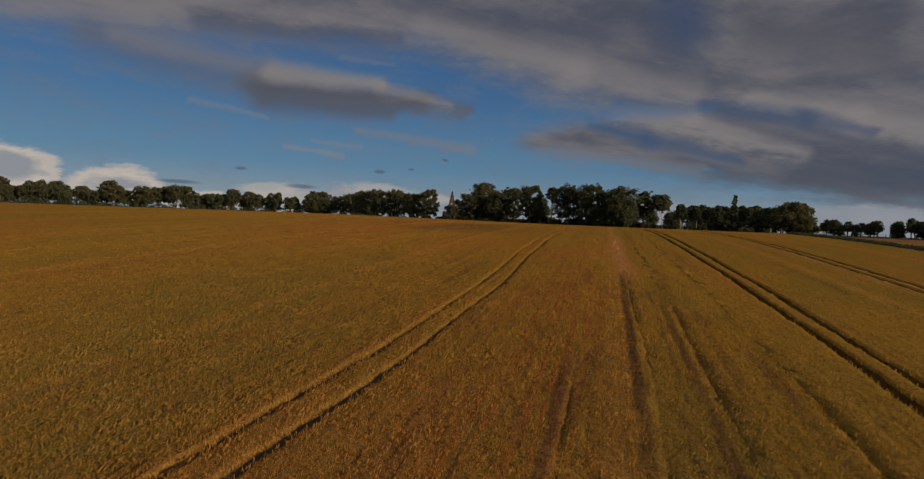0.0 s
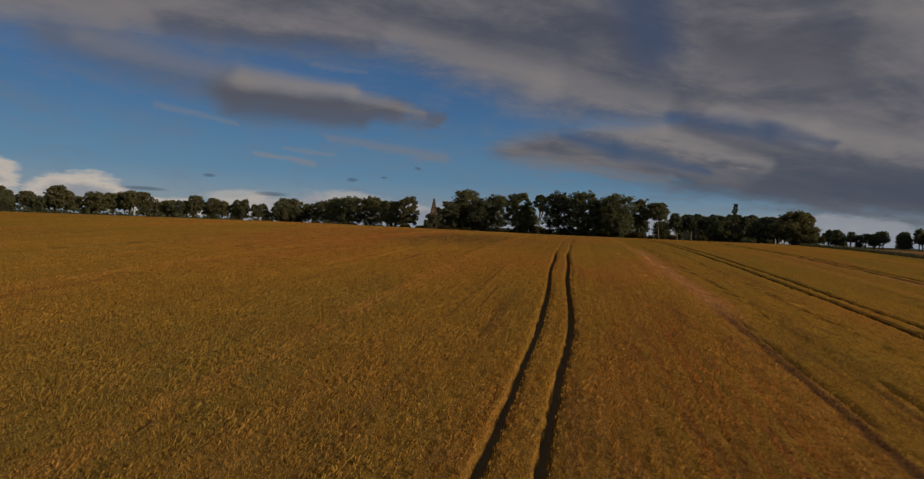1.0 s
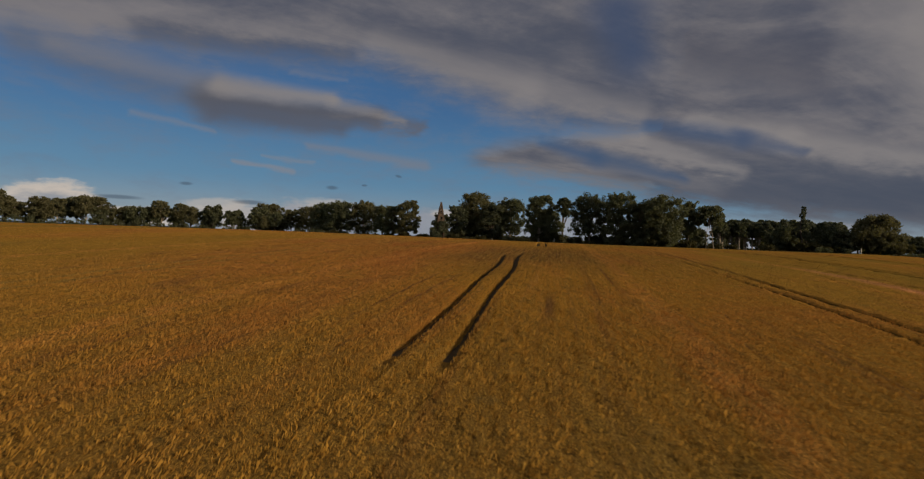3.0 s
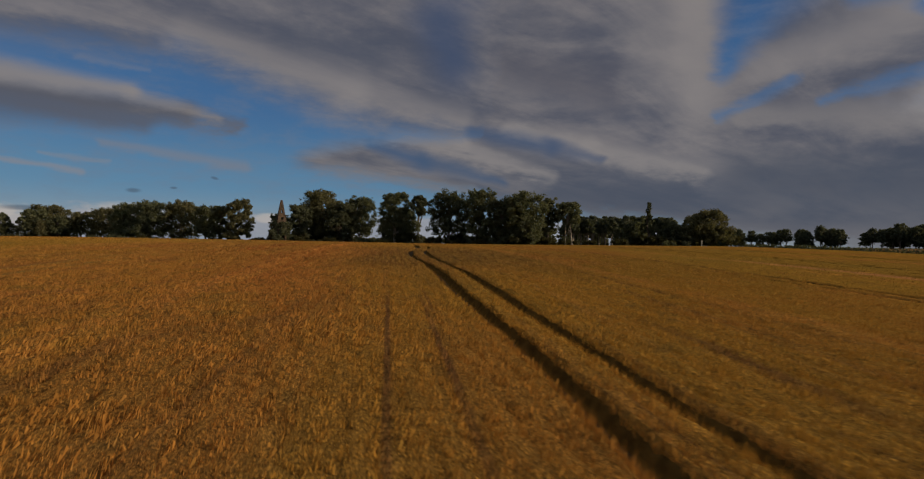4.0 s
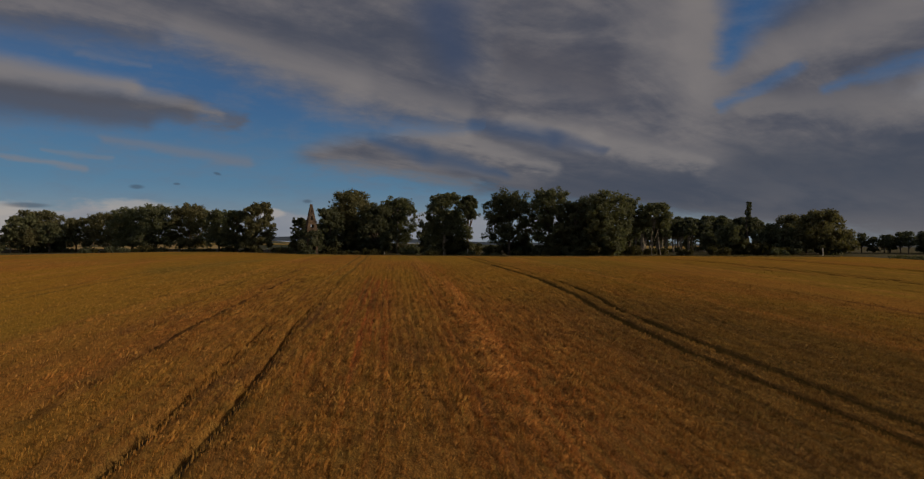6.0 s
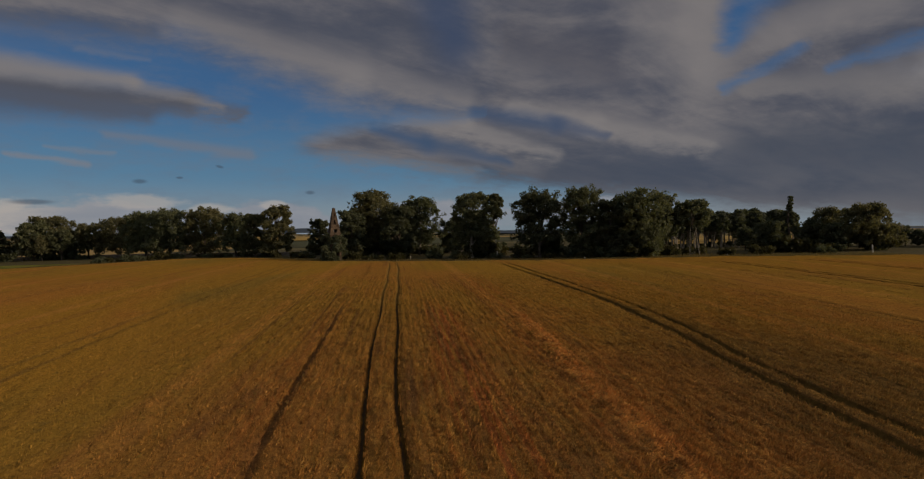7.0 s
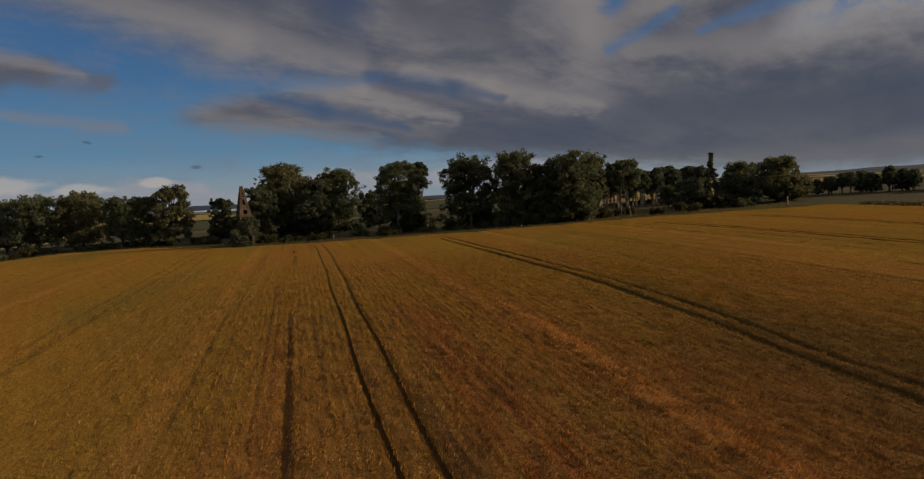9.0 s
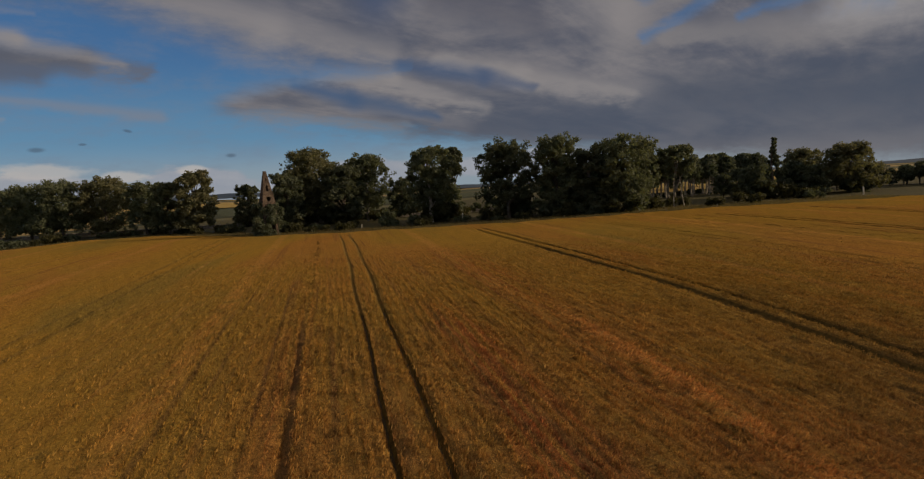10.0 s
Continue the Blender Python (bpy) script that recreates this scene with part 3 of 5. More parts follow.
M_VERGE = leafy("verge_grass_mat", (0.075, 0.062, 0.026), (0.15, 0.115, 0.050), (0.25, 0.18, 0.085))

# ---- the lie of the land ----
LAY = (-2.2009, -1.7575, 9.7096, -2.9482, 0.2769, -0.0891)


def lie(x, y):
    """The height of the ground, for numbers or arrays."""
    x, y = np.asarray(x, float), np.asarray(y, float)
    yc = np.where(y > 300, 300 + 40 * np.tanh((y - 300) / 40), np.where(y < -40, -40 + 40 * np.tanh((y + 40) / 40), y)) / 100
    t = np.tanh(x / 70.0)
    z = LAY[0] + LAY[1] * t + LAY[2] * yc + LAY[3] * yc ** 2 + LAY[4] * yc ** 3 + LAY[5] * t * yc
    far = np.clip((np.hypot(x, y - 150) - 230) / 900, 0, 1)
    roll = 1.2 * np.sin(x / 210.0 + 1.0) * np.sin(y / 260.0) * np.clip(far * 4, 0, 1)
    fall = 9.0 + 33.0 * np.clip((x - 60) / 500, 0, 1)
    return z + 0.021 * 160 * np.tanh(x / 160) - 0.35 * yc + roll - fall * far * far * (3 - 2 * far)


def bulk_mesh(name, verts, faces, mat, slots=None):
    """A large mesh from arrays: verts (n, 3), faces (m, 3 or 4)."""
    me = bpy.data.meshes.new(name)
    n, k = faces.shape
    me.vertices.add(len(verts))
    me.vertices.foreach_set("co", np.ascontiguousarray(verts, np.float32).ravel())
    me.loops.add(n * k)
    me.loops.foreach_set("vertex_index", np.ascontiguousarray(faces, np.int32).ravel())
    me.polygons.add(n)
    me.polygons.foreach_set("loop_start", np.arange(0, n * k, k, dtype=np.int32))
    for mm in mat if isinstance(mat, (list, tuple)) else [mat]:
        me.materials.append(mm)
    if slots is not None:
        me.polygons.foreach_set("material_index", np.ascontiguousarray(slots, np.int32))
    me.update(calc_edges=True)
    return me


def grid_faces(nu, nv):
    i = np.arange(nu - 1)[:, None] * nv + np.arange(nv - 1)[None, :]
    return np.stack([i, i + 1, i + nv + 1, i + nv], -1).reshape(-1, 4)


def build_ground():
    rings = np.concatenate([np.linspace(0, 400, 81), np.geomspace(410, 4600, 40)])
    turns = np.linspace(0, 2 * np.pi, 145)
    r, a = np.meshgrid(rings, turns, indexing="ij")
    x, y = r * np.sin(a), 150 + r * np.cos(a)
    v = np.stack([x, y, lie(x, y)], -1).reshape(-1, 3)
    ob = new("ground", bulk_mesh("ground", v, grid_faces(len(rings), len(turns))[:, ::-1], M_LAND))
    ob.data.shade_smooth()
    tagged(ob, "rough grassland and far fields reaching the horizon", "ground", kind="structure")


build_ground()

# ---- the barley field ----
CANOPY = 0.62
V_RIGHT, V_LEFT, U_BACK = 60.0, -330.0, -130.0
# field's far edge: across, along
EDGE_V = (-330.0, -230.0, -166.0, -136.0, -118.0, -98.0, -75.0, -56.0, -20.0, 18.0, 52.0, 60.0)
EDGE_U = (222.0, 236.0, 242.0, 262.0, 284.0, 278.0, 251.0, 244.5, 237.0, 233.0, 221.0, 219.0)
# tramlines: where they cross u = 100, their drift per metre along, the width of a rut
TRAMS = ((-225.0, 0.0, 0.3), (-201.0, 0.0, 0.3), (-177.0, 0.0, 0.3), (-153.0, 0.0, 0.3), (-129.0, 0.0, 0.3), (-105.0, 0.0, 0.3), (-81.0, 0.0, 0.28),
         (-57.5, 0.0, 0.24), (-33.45, -0.006, 0.48), (-10.9, 0.0, 0.38), (13.5, -0.012, 0.44), (31.6, 0.0, 0.36))
GAUGE = 1.80
# narrow gaps left by the drill: across, from and to along the rows
GAPS = ((1.65, 14, 62), (4.45, 16, 47), (-1.8, 14, 30), (8.4, 16, 34), (-62.6, 132, 171))


def far_edge(v):
    return np.interp(v, EDGE_V, EDGE_U) + 0.7 * np.sin(np.asarray(v) * 0.35) + 0.4 * np.sin(np.asarray(v) * 0.9)


def drift(u, v):
    """How far a row has wandered sideways at u."""
    k = np.interp(v, [c for c, _, _ in TRAMS], [d for _, d, _ in TRAMS])
    bend = np.interp(u, (0, 14, 27, 49, 75, 100), (-1.9, -1.3, -0.1, 0.75, 0.3, 0.0)) * np.clip(1 - np.abs(np.asarray(v) + 10.9) / 11, 0, 1)
    bend = bend + np.interp(u, (106, 112, 119, 127, 134, 139, 144, 150, 156, 163, 172, 185, 205), (0.2, 0.0, -0.35, -0.55, -0.4, -0.15, 0.15, 1.2, 1.8, 2.2, 2.4, 1.9, 1.2)) * np.clip(1 - np.abs(np.asarray(v) + 33.45) / 9, 0, 1)
    bend = bend + np.interp(u, (60, 120, 128, 137), (0.5, 0.5, 0.3, 0.0)) * np.clip(1 - np.abs(np.asarray(v) + 57.5) / 9, 0, 1)
    return bend + k * (np.clip(u, -20, 240) - 100) + 0.22 * np.sin(u * 0.045 + v * 0.03) + 0.08 * np.sin(u * 0.21 + v)


def to_xy(u, v):
    return u * ROW.x + v * ACROSS.x, u * ROW.y + v * ACROSS.y


def lumps(u, v):
    return (0.03 * np.sin(u * 0.9 + 2 * np.sin(v * 0.4)) * np.sin(v * 0.8 + 1.3 * np.sin(u * 0.3))
            + 0.025 * np.sin(u * 2.3 + v * 1.7) * np.sin(v * 2.9 - u * 0.6))


def thick_ears(u, v):
    """1 where the crop is built ear by ear, 0 elsewhere."""
    mid = np.interp(u, (0, 45, 85, 125, 205), (-1.0, -23.0, -38.0, -40.0, -51.0))
    wide = np.interp(u, (0, 70, 90, 125, 205), (17.0, 22.0, 17.0, 20.0, 27.0))
    return np.clip(1.6 - np.abs(v - mid) / wide, 0, 1) * np.clip((u - 3.0) / 6, 0, 1) * np.clip((210.0 - u) / 40, 0, 1)


def build_field():
    vs, deep = [], []
    cuts = sorted((c + s * GAUGE / 2, w / 2) for c, _, w in TRAMS for s in (-1, 1))
    v = V_LEFT
    marks = []
    for c, w in cuts:
        marks += [(c - w - 0.20, 0), (c - w - 0.10, 0.14), (c - w - 0.03, 0.5), (c - w + 0.04, 1), (c + w - 0.05, 1), (c + w + 0.03, 0.55), (c + w + 0.11, 0.20), (c + w + 0.24, 0)]
    for i, (c, _, _) in enumerate(GAPS):
        marks += [(c - 0.12, 0), (c - 0.04, -1 - i), (c + 0.04, -1 - i), (c + 0.09, 0)]
    near = np.array([c for c, _ in cuts] + [c for c, _, _ in GAPS])
    while v < V_RIGHT:
        if np.min(np.abs(near - v)) > 0.56:
            marks.append((v, 0))
        v += 0.24 if -92 < v < 30 else 0.8 if v > -120 else 4.0
    marks.append((V_RIGHT, 0))
    marks.sort()
    vs = np.array([m[0] for m in marks])
    deep = np.array([m[1] for m in marks], float)
    gap_of = (-deep - 1).astype(int)
    deep = np.maximum(deep, 0)
    s = np.concatenate([np.linspace(0, 0.30, 40), np.linspace(0.30, 1, 440)[1:]])
    vv, ss = np.meshgrid(vs, s, indexing="xy")
    end = far_edge(vv)
    uu = U_BACK + (end - U_BACK) * ss
    rng = np.random.default_rng(3)
    running = (uu < end - 13 - 3 * np.sin(vv)) & (uu > -100)
    # some ruts have half grown over
    worn = np.interp(vv, (-92, -70, -69, -46, -45, -22, -21, 1, 2), (0.0, 0.0, 0.85, 0.85, 1, 1, 1, 1, 1))
    worn = np.where((vv > -69) & (vv < -46), np.interp(uu, (106, 114, 122, 132, 150, 172, 200), (0.12, 0.55, 0.75, 0.9, 0.9, 0.5, 0.10)), worn)
    worn = np.where((vv > -45) & (vv < -22), np.interp(uu, (66, 73, 140, 165, 190, 225), (0.0, 1.0, 1.0, 0.9, 0.6, 0.25)), worn)
    worn = np.where((vv > -22) & (vv < 2), np.interp(uu, (45, 65, 96, 110), (0.6, 1.0, 0.9, 0.12)), worn)
    open_ground = (deep[None, :] == 1) & running & (worn > 0.5)
    wob = np.where(np.min(np.abs(vs[:, None] - near[None, :]), 1)[None, :] < 0.35, rng.normal(0, 0.035, vv.shape), 0)
    v2 = vv + drift(uu, vv) + wob
    # the ruts of one tramline are worn wider further on
    for c in (-33.45 - GAUGE / 2, -33.45 + GAUGE / 2):
        more = np.where((np.abs(vs - c) < 0.55) & (deep > 0), 0.36, np.where(np.abs(vs - c) < 0.55, 0.12, 0.0))
        v2 = v2 + ((vs - c) * more)[None, :] * np.interp(uu, (80, 94), (0.0, 1.0))
    x, y = to_xy(uu, v2)
    top = CANOPY + lumps(uu, vv) + rng.normal(0, 0.02, vv.shape)
    thick = thick_ears(uu, vv)
    ragged = (0.35 + 0.65 * thick) * np.where((vv > -93) & (vv < 31), rng.normal(0, 0.024, vv.shape) + 0.030 * np.where(np.arange(vv.shape[1]) % 2, 1, -1)[None, :], 0)
    top = top + np.where((deep[None, :] == 0) & (gap_of[None, :] < 0), ragged, 0)
    top = top - thick * np.interp(uu, (0, 60, 80, 105, 125, 180), (0.19, 0.18, 0.13, 0.13, 0.20, 0.18))
    z = lie(x, y) + top + np.where(running, deep[None, :] * worn * (0.07 - top), 0)
    for i, (_, u0, u1) in enumerate(GAPS):
        fade = np.clip(np.minimum(uu - u0, u1 - uu) / 6, 0, 1)
        z = z - np.where(gap_of[None, :] == i, 0.06 * np.clip(0.5 + np.sin(uu * 0.45 + i) + np.sin(uu * 0.17 + 2 * i) + 0.3, 0, 1.4) * fade, 0)
    nu, nv = vv.shape
    verts = np.stack([x, y, z], -1).reshape(-1, 3)
    faces = grid_faces(nu, nv)[:, ::-1]
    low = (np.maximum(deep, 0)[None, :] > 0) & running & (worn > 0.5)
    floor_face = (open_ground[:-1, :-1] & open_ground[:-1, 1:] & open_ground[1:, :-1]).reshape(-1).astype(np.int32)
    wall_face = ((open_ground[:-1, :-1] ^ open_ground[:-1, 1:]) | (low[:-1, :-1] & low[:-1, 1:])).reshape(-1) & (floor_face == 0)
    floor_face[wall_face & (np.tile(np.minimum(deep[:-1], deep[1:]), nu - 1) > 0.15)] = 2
    # the sun-facing wall keeps the bright crop colour; only the shaded wall is painted dark
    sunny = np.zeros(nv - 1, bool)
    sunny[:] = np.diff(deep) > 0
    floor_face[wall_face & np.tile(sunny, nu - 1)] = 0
    # the cut sides of the crop, down to the ground
    rim = np.concatenate([np.arange(nv) + (nu - 1) * nv, (np.arange(nu)[::-1]) * nv + nv - 1])
    foot = verts[rim].copy()
    foot[:, 2] = lie(foot[:, 0], foot[:, 1]) - 0.05
    k = len(verts)
    i = np.arange(len(rim) - 1)
    side = np.stack([rim[i], rim[i + 1], k + i + 1, k + i], -1)
    me = bulk_mesh("barley_field", np.concatenate([verts, foot]), np.concatenate([faces, side]), [M_CROP, M_SOIL, M_STEM_SHADE],
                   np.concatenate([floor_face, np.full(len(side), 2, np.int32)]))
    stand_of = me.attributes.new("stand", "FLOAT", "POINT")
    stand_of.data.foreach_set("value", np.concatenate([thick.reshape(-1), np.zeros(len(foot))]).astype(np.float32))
    ob = new("barley_field", me)
    tagged(ob, "ripening golden barley field with paired tramlines worn through it", "field", kind="structure")


build_field()


def build_ears(thin=220000, close=1750000):
    """Single ears and stems that stand out of the canopy, thickest where the crop is seen from close by."""
    rng = np.random.default_rng(11)
    u = rng.uniform(4, 205, thin * 2)
    v = -6 - 0.42 * u * np.clip(u / 60, 0.4, 1.0) + rng.normal(0, 1, thin * 2) * 26
    first = (v > -120) & (rng.uniform(0, 1, len(u)) > thick_ears(u, v))
    u, v = u[first][:thin], v[first][:thin]
    u2, v2 = rng.uniform(3, 210, close * 7), rng.uniform(-100, 30, close * 7)
    crowd = np.interp(u2, (0, 64, 74, 100, 128, 165, 210), (0.50, 0.55, 1.0, 1.0, 0.75, 0.6, 0.25))
    second = rng.uniform(0, 1, len(u2)) < thick_ears(u2, v2) * crowd
    u2, v2 = u2[second][:close], v2[second][:close]
    # in the drill rows, more or less
    pitch = 0.56
    rows = np.round(v2 / pitch) * pitch + rng.normal(0, 1, len(v2)) * np.interp(u2, (100, 115), (0.16, 0.12))
    v2 = np.where((u2 > 112) | (u2 < 64), rows, v2)
    u, v = np.concatenate([u, u2]), np.concatenate([v, v2])
    keep = (v < V_RIGHT - 0.3) & (u < far_edge(v) - 0.4)
    cuts = np.array([c + s * GAUGE / 2 for c, _, _ in TRAMS for s in (-1, 1)])
    half = np.array([w / 2 for _, _, w in TRAMS for s in (-1, 1)])
    room = np.min(np.abs(v[:, None] - cuts[None, :]) - half[None, :], 1)
    room = np.where(np.abs(v + 33.45) < 2, room - 0.12 * np.interp(u, (80, 94), (0.0, 1.0)), room)
    room = np.where((v < -70) | ((u < 68) & (v > -45) & (v < -22)), 1.0, room)
    keep &= room > rng.uniform(-0.01, 0.08, len(v))
    for c, u0, u1 in GAPS:
        keep &= (np.abs(v - c) > rng.uniform(0.02, 0.16, len(v))) | (u < u0) | (u > u1)
    u, v, room = u[keep], v[keep], room[keep]
    n = len(u)
    near = thick_ears(u, v)
    off = np.abs(v - (-6 - 0.42 * u)) * (1 - near)
    x, y = to_xy(u, v + drift(u, v))
    base = lie(x, y) + CANOPY + lumps(u, v) - 0.12 + 0.055 * near - near * np.interp(u, (0, 60, 80, 105, 125, 180), (0.20, 0.19, 0.16, 0.16, 0.22, 0.20))
    # they stand in tufts of unlike height
    tall = rng.uniform(0, 1, 65536) ** 1.3
    cell = (np.round(u / 0.26 + 0.35 * np.sin(v * 5.1)).astype(np.int64) * 7919 + np.round(v / 0.17).astype(np.int64) * 104729) % 65536
    base = base + near * (0.11 * tall[cell] - 0.03)
    drill = (np.round(u / 1.1 + 0.3 * np.sin(v * 2.7)).astype(np.int64) * 6151 + np.round(v / 0.56).astype(np.int64) * 75503) % 65536
    base = base + near * np.interp(u, (108, 120), (0.0, 1.0)) * (0.12 * tall[drill] - 0.05)
    # one stripe of bent straw lies in lumps
    bent = np.clip(1.5 - np.abs(v + 45.4 - 0.03 * (u - 138)) / 0.7, 0, 1) * np.clip(np.minimum(u - 112, 172 - u) / 12, 0, 1)
    knot = (np.round(u / 0.75 + 0.4 * np.sin(v * 3.1)).astype(np.int64) * 5171 + np.round(v / 0.42).astype(np.int64) * 93251) % 65536
    base = base + bent * (0.30 * tall[knot] - 0.06)
    h = (rng.uniform(0.16, 0.28, n) - 0.075 * near) * (1 - near * np.interp(u, (60, 70, 106, 118), (0.0, 0.10, 0.10, 0.0))) + near * (rng.uniform(-0.05, 0.06, n) + np.interp(u, (105, 125), (0.0, 0.03)))
    w = rng.uniform(0.010, 0.021, n) * (1 + off / 22) * (1 + near * np.interp(u, (0, 66, 78, 105, 150, 200), (0.5, 0.25, 0.0, 0.0, 0.55, 1.3)))
    # the wind lays them over one way, in gusts
    gust = np.sin(u * 0.8 + 1.7 * np.sin(v * 0.5)) * np.sin(v * 0.9 + 0.4 * u)
    a = rng.normal(-0.45, 0.6, n) + 0.7 * gust
    lean = rng.uniform(0.15, 0.75, n) * h * (1 + 0.3 * gust) * np.clip(room / 0.35, 0.2, 1) * (1 - near * np.interp(u, (60, 70, 106, 118), (0.0, 0.2, 0.2, 0.0))) * (1 + 1.2 * bent)
    t = rng.uniform(0, np.pi, n)
    dx, dy = np.cos(t) * w, np.sin(t) * w
    p0 = np.stack([x - dx, y - dy, base], -1)
    p1 = np.stack([x + dx, y + dy, base], -1)
    p2 = np.stack([x + np.cos(a) * lean, y + np.sin(a) * lean, base + h], -1)
    # heavy ears: broad at the head, thin at the foot
    tip = np.stack([np.cos(a) * lean, np.sin(a) * lean, h], -1)
    heavy = rng.uniform(0, 1, n) < near * np.interp(u, (60, 70, 108, 122), (0.5, 0.22, 0.22, 0.5))
    foot = np.stack([x, y, base], -1)
    wide = 0.85 * np.stack([dx, dy, 0 * dx], -1)
    sag = np.stack([0 * h, 0 * h, 0.3 * h], -1)
    p0, p1, p2 = (np.where(heavy[:, None], q, o) for q, o in ((foot + tip - wide, p0), (foot + tip + wide - sag, p1), (foot, p2)))
    verts = np.stack([p0, p1, p2], 1).reshape(-1, 3)
    # stems bare to the foot along the ruts
    k = 10000
    side = []
    for c, w in zip(cuts, half):
        if not -60 < c < -30:
            continue
        u0 = 66.0 if c > -45 else 110.0
        for edge, lean_in in ((c - w - 0.06, 0.0),):
            su = rng.uniform(u0, u0 + 62, k)
            sv = edge + rng.normal(0, 0.035, k) + 0.03 * np.sin(su * 2.1)
            sx, sy = to_xy(su, sv + drift(su, np.full(k, c)))
            lift = rng.uniform(0.02, 0.36, k)
            tx, ty = to_xy(su + rng.normal(0, 0.06, k), sv + drift(su, np.full(k, c)) + rng.normal(lean_in, 0.07, k))
            ground = lie(sx, sy)
            sw = rng.uniform(0.008, 0.017, k)
            side.append(np.stack([np.stack([sx - sw * ROW.x, sy - sw * ROW.y, ground + lift], -1), np.stack([sx + sw * ROW.x, sy + sw * ROW.y, ground + lift], -1),
                                  np.stack([tx, ty, ground + lift + rng.uniform(0.2, 0.36, k)], -1)], 1).reshape(-1, 3))
    verts = np.concatenate([verts] + side)
    n = len(verts) // 3
    me = bulk_mesh("barley_ears", verts, np.arange(3 * n).reshape(-1, 3), M_BLADE)
    tagged(new("barley_ears", me), "countless pale gold barley ears leaning in the wind", "barley", kind="stuff")


build_ears()


def sheet(name, corners, mat, lift, label, category, step=14):
    """A sheet draped over the land between four plan corners."""
    p = [np.array(c, float) for c in corners]
    a, b = np.meshgrid(np.linspace(0, 1, step * 2), np.linspace(0, 1, step * 2), indexing="ij")
    q = ((1 - a) * (1 - b))[..., None] * p[0] + (a * (1 - b))[..., None] * p[1] + (a * b)[..., None] * p[2] + ((1 - a) * b)[..., None] * p[3]
    v = np.stack([q[..., 0], q[..., 1], lie(q[..., 0], q[..., 1]) + lift], -1).reshape(-1, 3)
    f = grid_faces(step * 2, step * 2)
    me = bulk_mesh(name, v, f, mat)
    if sum(pl.normal.z for pl in me.polygons) < 0:
        me.flip_normals()
    return tagged(new(name, me), label, category, kind="structure")


def uv_xy(u, v):
    x, y = to_xy(u, v)
    return (float(x), float(y))


sheet("grass_margin", [uv_xy(214, -330), uv_xy(236, -140), uv_xy(276, -128), uv_xy(300, -330)], M_MARGIN, 0.22, "green grass margin before the belt of trees", "grass", 20)
sheet("far_corn_field", [(-60, 640), (130, 620), (300, 1600), (-120, 1650)], M_PASTURE, 0.6, "far golden corn field below the hills", "field", 20)
sheet("sunlit_pasture", [(128, 290), (205, 258), (310, 340), (190, 385)], M_PASTURE, 0.30, "pale sunlit pasture behind the trees", "field", 10)
sheet("stubble_field", [uv_xy(-60, 63.5), uv_xy(-60, 230), uv_xy(206, 190), uv_xy(212, 63.5)], M_STUBBLE, 0.30, "pale reddish stubble field beyond the hedge", "field", 24)

# ---- trees ----


def tube(bm, pts, radii, sides=7):
    """A tapered tube through pts."""
    rings = []
    for i, p in enumerate(pts):
        d = (pts[min(i + 1, len(pts) - 1)] - pts[max(i - 1, 0)]).normalized()
        s = d.cross(Vector((0.3, 1, 0.1))).normalized()
        t = d.cross(s)
        rings.append([bm.verts.new(p + radii[i] * (math.cos(6.2832 * k / sides) * s + math.sin(6.2832 * k / sides) * t)) for k in range(sides)])
    for r0, r1 in zip(rings, rings[1:]):
        for k in range(sides):
            bm.faces.new((r0[k], r0[(k + 1) % sides], r1[(k + 1) % sides], r1[k]))
    bm.faces.new(rings[-1])
    return rings


def part(name, bm, mat, parent, label=""):
    me = bpy.data.meshes.new(name)
    bm.normal_update()
    bm.to_mesh(me)
    bm.free()
    me.materials.append(mat)
    ob = new(name, me)
    ob.parent = parent
    if label:
        ob["label"] = label
    return ob


def leaf_cards(rng, centres, radii, count, size, squash=0.8):
    """Small folded leaves in clumps round the twig ends: arrays of verts and faces."""
    w = radii ** 2.0
    pick = rng.choice(len(centres), count, p=w / w.sum())
    d = rng.normal(0, 1, (count, 3))
    d /= np.linalg.norm(d, axis=1)[:, None]
    r = rng.uniform(0.25, 1.0, count) ** 0.45
    p = centres[pick] + d * (r * radii[pick] * rng.uniform(0.75, 1.2, count))[:, None] * np.array([1, 1, squash])
    n = d * 0.8 + rng.normal(0, 0.7, (count, 3)) + np.array([0, 0, 0.35])
    n /= np.linalg.norm(n, axis=1)[:, None]
    a = np.cross(n, rng.normal(0, 1, (count, 3)))
    a /= np.linalg.norm(a, axis=1)[:, None]
    b = np.cross(n, a)
    s = size * rng.uniform(0.55, 1.35, count)[:, None]
    s = s * 1.22
    verts = np.stack([p - a * s, p + a * s * 0.35 - b * s * 0.72 + n * s * 0.15, p + a * s * 0.55 + b * s * 0.62 + n * s * 0.15], 1).reshape(-1, 3)
    return verts, np.arange(3 * count).reshape(-1, 3)


